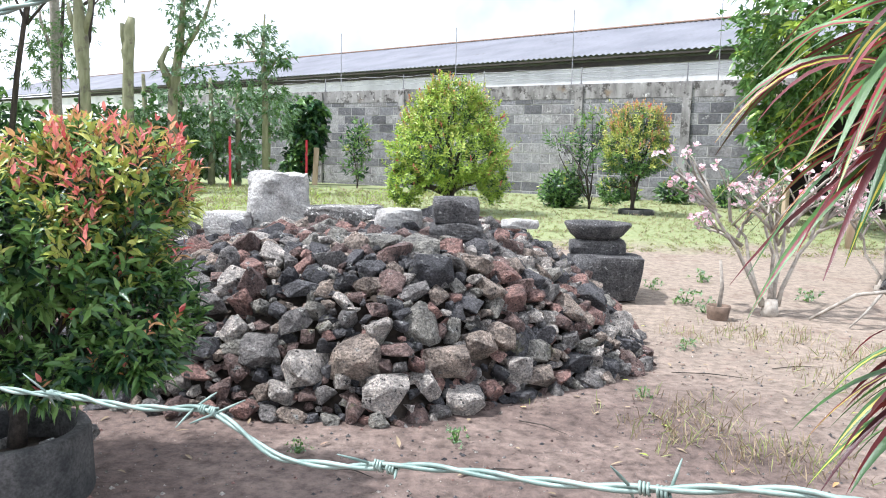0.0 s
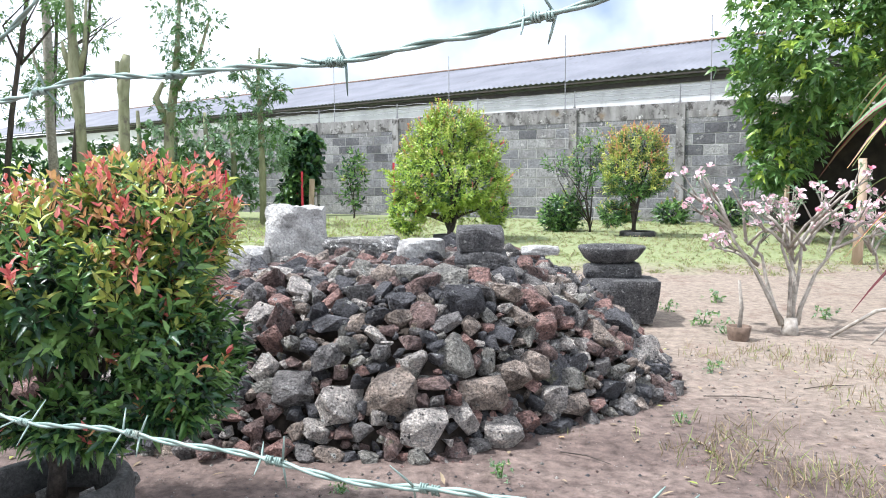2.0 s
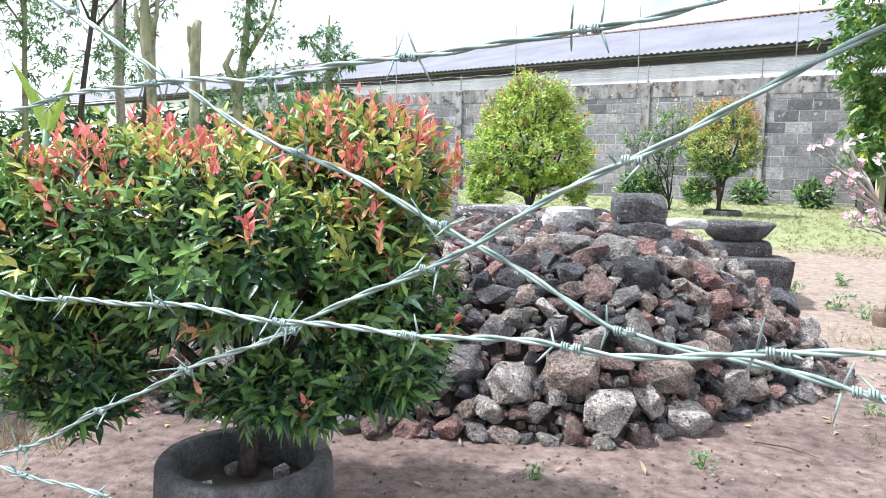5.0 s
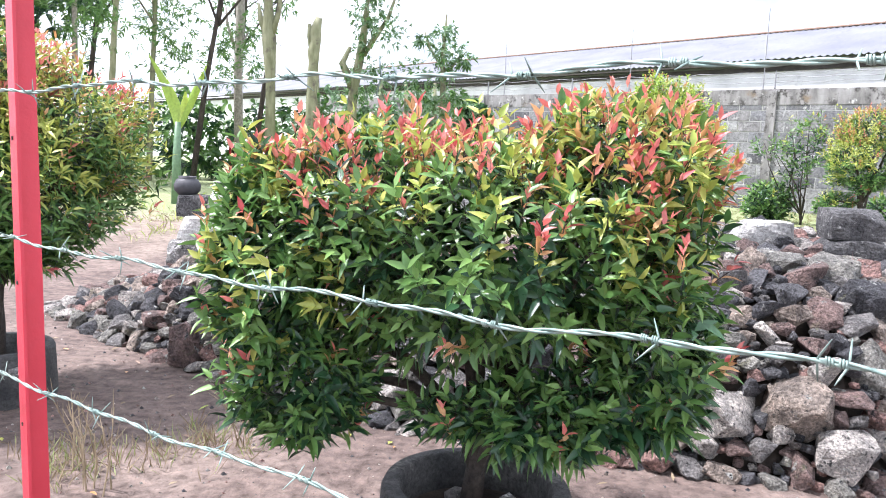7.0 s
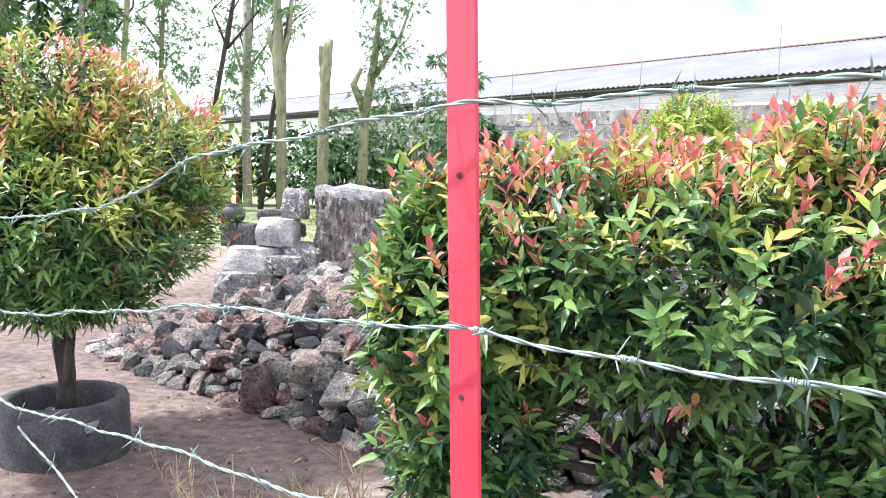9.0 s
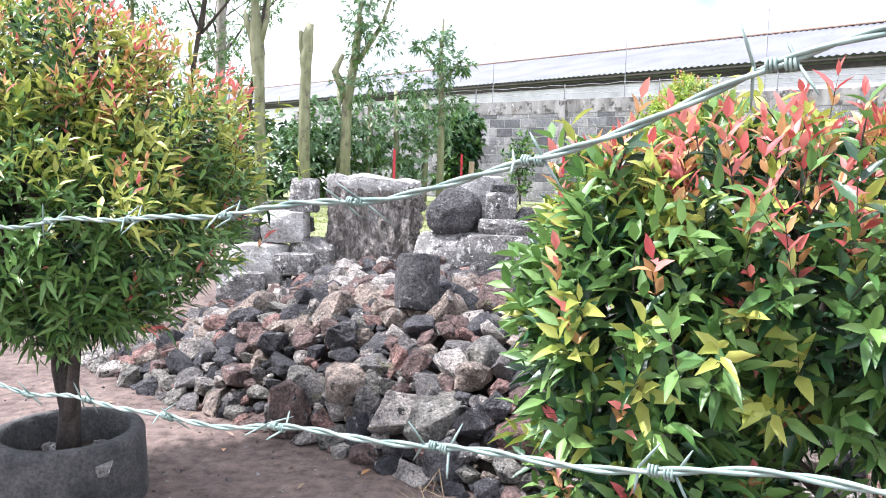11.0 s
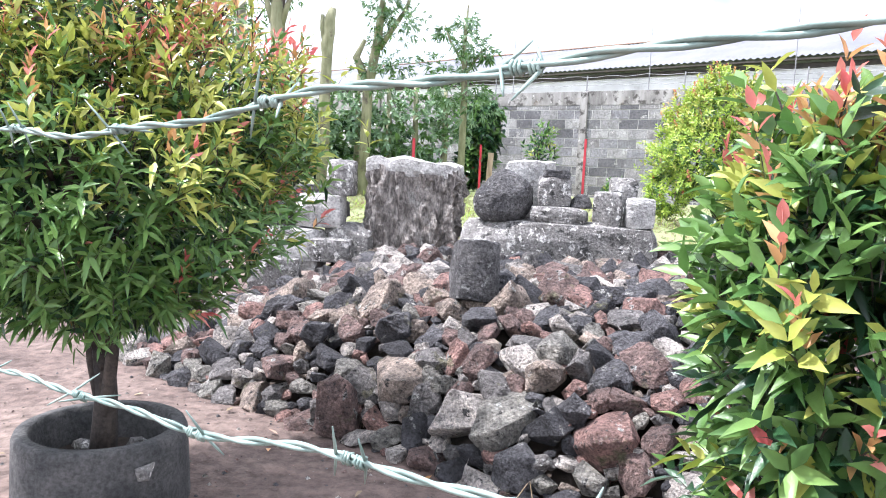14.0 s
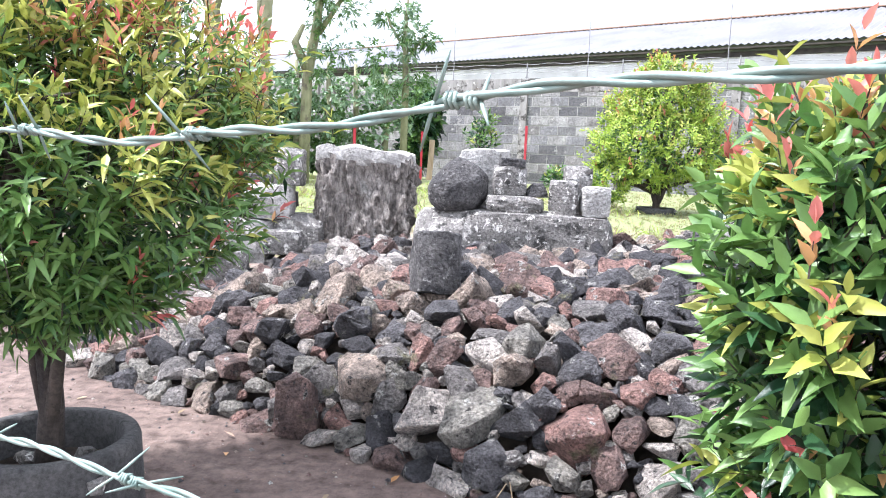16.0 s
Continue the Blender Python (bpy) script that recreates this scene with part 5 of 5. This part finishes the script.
def leafy_mass(name, label, at, lobes, count, length, width, mats, category="hedge", trunks=()):
    ob = thing(name, label, category, at=at)
    p, out, k = crown_points(lobes, count, 0.4)
    kinds = RN.choice(len(mats), len(p), p=np.array([0.55, 0.33, 0.12][:len(mats)]) / sum([0.55, 0.33, 0.12][:len(mats)]))
    out = unit(out * 0.6 + RN.randn(len(out), 3) * 0.35)
    arr = shoots(p, out, 6, length, width, kinds, 1.15)
    part("crown", leaf_mesh("crown", *arr, [MAT[m] for m in mats], droop=0.45, shape=(0.30, 0.9, 0.65, 0.8)), None, ob)
    for pts, rr in trunks:
        part("trunk", tube(bmesh.new(), pts, rr, 9), MAT["bark_green"], ob, soft=True)
    return ob


leafy_mass("climber_hedge", "tall hedge of climbing plants grown over thin trunks", (-8.6, 22.6, g(0, 22)),
           [(-1.9, -1.0, 1.9, 0.9, 0.6, 1.0), (-0.9, -0.5, 2.1, 0.9, 0.7, 1.1), (0.1, 0, 1.9, 0.9, 0.6, 1.2), (0.9, 0.6, 2.2, 0.7, 0.6, 0.9), (-2.6, -1.6, 1.2, 0.8, 0.6, 0.9), (-0.4, -0.2, 0.8, 1.6, 0.4, 0.6)], 1000, 0.16, 0.085,
           ["leaf_pale", "leaf_tree", "leaf_pale"], trunks=[([(x, x * 0.45, -0.1), (x + 0.05, x * 0.45, 1.5), (x, x * 0.45, 3.2)], [0.11, 0.09, 0.05]) for x in (-2.4, -1.5, -0.7, 0.0, 0.8)])
leafy_mass("ivy_clump", "dense dark-green ivy hanging at the end of the wall", (-6.7, 24.9, g(0, 24)),
           [(-0.35, 0, 1.7, 0.65, 0.45, 1.05), (-0.2, 0, 2.4, 0.5, 0.4, 0.5), (-0.6, -0.1, 0.7, 0.5, 0.4, 0.6)], 420, 0.24, 0.17, ["leaf_dark", "leaf_tree", "leaf_mid"])
leafy_mass("far_hedge", "green thicket behind the slender trees", (-13.5, 21.5, g(0, 21)),
           [(-4, -2.5, 1.3, 2.2, 1, 1.5), (-1.2, -0.6, 1.2, 1.9, 1, 1.3), (1.2, 0.6, 1.2, 1.6, 0.9, 1.2), (-6.5, -4.5, 1.8, 2.2, 1, 2.0), (3.0, 1.4, 1.1, 1.4, 0.8, 1.1)], 1500, 0.30, 0.13, ["leaf_tree", "leaf_dark", "leaf_mid"])
leafy_mass("far_tree_clump", "dense tall trees at the far side of the yard", (-18.5, 15.5, g(0, 15)),
           [(0, 0, 4.0, 2.4, 2, 2.6), (1.2, -2.5, 5.0, 2.0, 1.5, 2.2), (-1.0, -3, 3.0, 2.2, 1.5, 2.6), (2.2, 1.5, 5.5, 1.6, 1.5, 1.6)], 1300, 0.34, 0.13, ["leaf_tree", "leaf_dark", "leaf_mid"], "tree",
           trunks=[([(0, 0, -0.1), (0.1, 0, 4.5)], [0.2, 0.12]), ([(1.2, -2.5, -0.1), (1.2, -2.5, 5)], [0.18, 0.1]), ([(-1, -3, -0.1), (-1, -3, 4)], [0.18, 0.1])])

# banana leaves
ban = thing("banana_plant", "young banana plant with upright pale green leaves", "banana plant", at=(-9.6, 12.0, g(0, 12)))
part("pseudostem", tube(bmesh.new(), [(0, 0, -0.05), (0, 0, 0.7), (0.02, 0, 1.4)], [0.09, 0.075, 0.05], 9), MAT["leaf_pale"], ban, soft=True)
for hx, hz, w in ((-0.55, 2.5, 0.26), (0.55, 2.35, 0.22), (0.15, 1.9, 0.25), (-0.2, 2.1, 0.22)):
    bm = bmesh.new()
    rows = []
    for i in range(9):
        t = i / 8
        c = Vector((hx * t ** 1.3, 0.05 * math.sin(t * 3), 1.2 + (hz - 1.2) * t))
        ww = w * math.sin(math.pi * min(0.97, 0.08 + t * 0.9)) * 0.5
        rows.append([bm.verts.new(c + Vector((-ww * 0.8, ww * 0.5, 0.02))), bm.verts.new(c), bm.verts.new(c + Vector((ww * 0.8, ww * 0.5, 0.02)))])
    for a, b in zip(rows, rows[1:]):
        for k in range(2):
            bm.faces.new((a[k], a[k + 1], b[k + 1], b[k]))
    part("leaf", bm, MAT["leaf_lime"], ban, soft=True)

# big tree and dark shed at the east side
leafy_mass("shade_tree", "big spreading tree with dense glossy green foliage", (6.9, 12.6, g(0, 12.6)),
           [(-1.7, 0.4, 3.6, 1.9, 1.8, 1.5), (0.3, 0.0, 3.4, 2.2, 2.0, 1.2), (-0.9, 0.3, 4.9, 2.2, 2.0, 1.6), (1.6, 0, 4.6, 2.2, 2, 2.0), (-2.3, 1.2, 2.6, 1.0, 1.0, 0.95), (0.5, 0, 6.2, 2.2, 2.0, 1.5), (-2.5, 1.3, 1.6, 0.6, 0.7, 0.7)],
           6500, 0.18, 0.075, ["leaf_mid", "leaf_tree", "leaf_lime"], "tree",
           trunks=[([(0.3, 0, -0.1), (0.2, 0, 1.4), (0.0, 0, 3.4)], [0.2, 0.16, 0.12]), ([(0.15, 0, 1.5), (-1.2, 0.2, 3.0)], [0.1, 0.06]), ([(-2.4, 1.3, -0.1), (-2.4, 1.3, 1.6)], [0.05, 0.03])])
shed = thing("open_shed", "dark open lean-to shed under the tree", "shed", at=(9.0, 16.6, g(0, 16)), rz=-20)
part("back_wall", box(bmesh.new(), (7, 0.12, 2.5), (0, 1.4, 1.25)), MAT["dark_plank"], shed)
part("end_wall", box(bmesh.new(), (0.12, 2.8, 2.4), (-3.4, 0, 1.2)), MAT["dark_plank"], shed)
part("roof", box(bmesh.new(), (7.6, 3.4, 0.06), (0, -0.1, 2.62), Euler((radians(8), 0, 0)).to_matrix().to_4x4()), MAT["terracotta"], shed)
for x in (-3.2, 0, 3.2):
    part("post", tube(bmesh.new(), [(x, -1.4, -0.05), (x, -1.4, 2.35)], 0.07, 8), MAT["wood"], shed)
ob = tagged(new("wooden_post", mesh_of("wooden_post", tube(bmesh.new(), [(0, 0, -0.05), (0.02, 0, 0.7), (0.05, 0.02, 1.1), (0.02, 0, 1.5)], [0.075, 0.065, 0.06, 0.055], 10), MAT["wood"], True)), "pale rough wooden post under the tree", "post")
ob.matrix_world = pose(4.45, 10.9, g(0, 10.9))

# ---- grass, weeds and litter ----
def tuft_mesh(name, places, blades, length, width, mats, spread=0.5, droop=0.5):
    n = len(places)
    base = np.repeat(np.array(places), blades, 0) + RN.randn(n * blades, 3) * np.array([[0.03, 0.03, 0]]) * (length / 0.1)
    ax = unit(RN.randn(n * blades, 3) * spread + np.array([[0, 0, 1.0]]))
    side = RN.randn(n * blades, 3)
    ln = length * (0.5 + RN.rand(n * blades))
    return leaf_mesh(name, base, ax, side, ln, ln * 0 + width, RN.choice(len(mats), n * blades), [MAT[m] for m in mats], droop=droop)


lawn = []
while len(lawn) < 5200:
    x, y = RN.uniform(-9, 7), 9.5 + 12 * RN.rand() ** 1.5
    if y > 10.2 + 1.4 * noise.noise(Vector((x * 0.5, 0, 1))):
        lawn.append((x, y, rise(x, y)))
tagged(new("lawn_grass", tuft_mesh("lawn_grass", lawn, 9, 0.085, 0.010, ["grass", "grass", "dry"])), "short dry yellow-green grass", "grass", kind="stuff")
tall = [(x, y, rise(x, y)) for x, y in ((RN.uniform(-10, -2), RN.uniform(8.5, 21)) for _ in range(420))]
tagged(new("rough_grass", tuft_mesh("rough_grass", tall, 12, 0.28, 0.014, ["grass", "dry", "leaf_lime"])), "rough tall yellow grass beyond the pile", "grass", kind="stuff")
weeds = []
for cx, cy, sx, sy, c in ((0.55, 3.9, 0.35, 0.35, 60), (0.85, 3.4, 0.3, 0.3, 45), (1.5, 6.1, 0.6, 0.35, 55), (2.3, 5.6, 0.6, 0.4, 45), (-3.9, 3.2, 0.25, 0.25, 40), (-4.3, 2.85, 0.25, 0.2, 45), (1.9, 4.6, 0.5, 0.5, 45)):
    weeds += [(cx + RN.randn() * sx * 0.6, cy + RN.randn() * sy * 0.6) for _ in range(c)]
weeds = [(x, y, rise(x, y)) for x, y in weeds]
tagged(new("dry_weeds", tuft_mesh("dry_weeds", weeds, 6, 0.10, 0.006, ["dry", "dry", "grass"], 0.45, 0.1)), "short dry brown weed stubble on the sand", "weeds", kind="stuff")
for x, y, s in ((1.30, 7.3, 0.13), (1.42, 6.95, 0.10), (1.1, 7.9, 0.10), (1.75, 8.4, 0.12), (0.35, 4.35, 0.06), (-0.75, 3.45, 0.07), (-1.5, 3.2, 0.06), (0.9, 5.6, 0.08), (2.6, 7.6, 0.12), (0.25, 5.0, 0.07)):
    p = np.array([[RN.randn() * s * 0.5, RN.randn() * s * 0.5, RN.rand() * s * 1.1] for _ in range(26)])
    arr = shoots(p, unit(RN.randn(26, 3) * 0.5 + np.array([[0, 0, 1]])), 5, s * 0.35, s * 0.13, RN.choice(2, 26), 1.1)
    ob = thing("green_weed", "small green weed growing in the sand", "weed", "weeds in the sand", (x, y, rise(x, y)))
    part("foliage", leaf_mesh("foliage", *arr, [MAT["leaf_pale"], MAT["leaf_mid"]]), None, ob)
    part("stalks", tube(tube(bmesh.new(), [(0, 0, -0.01), (s * 0.2, 0, s)], 0.004, 5), [(0, 0, -0.01), (-s * 0.3, s * 0.1, s * 0.8)], 0.004, 5), MAT["leaf_mid"], ob)
for x, y in ((-4.25, 2.85), (-4.05, 2.7), (-3.75, 3.25)):
    ob = thing("dry_weed_stalks", "dead branching brown weed stalks", "weed", "dead weeds", (x, y, 0))
    for i in range(5):
        bm = bmesh.new()
        a = Vector((R.uniform(-0.05, 0.05), R.uniform(-0.05, 0.05), -0.01))
        b = a + Vector((R.uniform(-0.12, 0.12), R.uniform(-0.1, 0.1), R.uniform(0.2, 0.38)))
        tube(bm, [a, a.lerp(b, 0.5) + Vector((0.01, 0, 0)), b], [0.004, 0.003, 0.0015], 5)
        for _ in range(4):
            c = a.lerp(b, R.uniform(0.4, 0.95))
            tube(bm, [c, c + Vector((R.uniform(-0.08, 0.08), R.uniform(-0.05, 0.05), R.uniform(0.03, 0.1)))], [0.002, 0.001], 4)
        part("stalk", bm, MAT["dry"], ob)

# twigs, fallen leaves and grit on the earth
for x, y, l, a in ((-0.30, 3.72, 0.30, -35), (-0.55, 3.1, 0.28, 20), (0.9, 4.9, 0.5, -8), (1.6, 5.2, 0.4, 15), (-1.2, 3.0, 0.22, -20), (0.35, 3.9, 0.12, 60)):
    bm = tube(bmesh.new(), [(-l / 2, 0, 0.005), (0, 0.02, 0.012), (l / 2, 0, 0.005)], [0.004, 0.004, 0.002], 5)
    ob = tagged(new("twig", mesh_of("twig", bm, MAT["bark"])), "thin dry twig on the bare earth", "twig", "twigs on the ground")
    ob.matrix_world = pose(x, y, rise(x, y), 0, 0, a)
fallen = np.array([[RN.uniform(-6, 2.4), RN.uniform(2.3, 6.5), 0.012] for _ in range(260)])
fallen[:, 2] += [rise(*q[:2]) + 0.012 * noise.noise(Vector((q[0] * 1.3, q[1] * 1.3, 0))) for q in fallen]
ax = unit(RN.randn(260, 3) * np.array([[1, 1, 0.12]]))
tagged(new("leaf_litter", leaf_mesh("leaf_litter", fallen, ax, np.cross(ax, [[0, 0, 1.0]]), 0.03 + 0.05 * RN.rand(260), 0.016 + 0.01 * RN.rand(260), RN.choice(4, 260, p=[0.6, 0.15, 0.15, 0.1]),
                                   [MAT["dry"], MAT["leaf_yellow"], MAT["leaf_orange"], MAT["terracotta"]], droop=0.05)), "scattered dry fallen leaves", "leaf litter", kind="stuff")
gv, gf = [], []
for _ in range(9000):
    x, y = RN.uniform(-6.5, 2.5), 2.2 + 4.5 * RN.rand() ** 1.3
    s = 0.003 + 0.012 * RN.rand() ** 4
    b0 = len(gv)
    z = rise(x, y) + 0.018 * noise.noise(Vector((x * 1.3, y * 1.3, 0))) + 0.008 * noise.noise(Vector((x * 6, y * 6, 3)))
    gv += [(x - s, y, z), (x + s * 0.2, y - s, z), (x + s, y + s * 0.3, z), (x - s * 0.2, y + s, z), (x, y, z + s * 0.9)]
    gf += [(b0, b0 + 1, b0 + 4), (b0 + 1, b0 + 2, b0 + 4), (b0 + 2, b0 + 3, b0 + 4), (b0 + 3, b0, b0 + 4)]
me = bpy.data.meshes.new("grit")
me.from_pydata(gv, [], gf)
me.materials.append(MAT["basalt"])
tagged(new("grit", me), "small stones and grit on the bare earth", "grit", kind="stuff")

# ---- pieces: stones of the pile, blocks of the wall ----
for i, (p, rad) in enumerate(ROCK_PARTS):
    ob = part("stone", ROCKS[i % len(ROCKS)], None, pile)
    ob.matrix_basis = stone_pose(p, rad)
for i, (x, y, a, b, c, turn, tilt) in enumerate(BIG):
    ob = part("stone", ROCKS[(i * 5) % len(ROCKS)], None, pile)
    ob.matrix_basis = Matrix.LocRotScale((x, y, max(pile_height(x, y), c * 0.7)), Euler((radians(tilt), 0, radians(turn))), (a, b, c))
small = []
for s in range(20):
    b = bmesh.new()
    rock(b, 200 + s, 8 + s % 5, 3)
    b.verts.index_update()
    small.append((np.array([tuple(v.co) for v in b.verts]), np.array([[v.index for v in f.verts] for f in b.faces])))
    b.free()
V, F, at_v = [], [], 0
for i, (p, rad) in enumerate(rock_rest):
    v, f = small[i % 20]
    m = np.array(stone_pose(p, rad))
    V.append(v @ m[:3, :3].T + m[:3, 3])
    F.append(f + at_v)
    at_v += len(v)
V, F = np.concatenate(V), np.concatenate(F)
me = bpy.data.meshes.new("loose_rubble")
me.from_pydata(V.tolist(), [], F.tolist())
me.materials.append(MAT["basalt"])
ob = part("loose_rubble", me, None, pile, "loose rubble filling the heap")
ob["kind"] = "stuff"

BL, BH = 0.60, 0.285
blocks = [mesh_of("block", box(bmesh.new(), (BL - 0.022, 0.148, BH - 0.022), bevel=0.006), MAT["block"])]
row, z = 0, 0.16
while z + BH < WALL_Z1 - 0.05:
    x = -6.5 + (BL / 2 if row % 2 else 0)
    while x < 16:
        ob = part("block", blocks[0], None, wall)
        ob.matrix_basis = pose(x, 0.02 + R.uniform(-0.004, 0.004), z + BH / 2, R.uniform(-0.3, 0.3), R.uniform(-0.3, 0.3), 0)
        x += BL
    z += BH
    row += 1
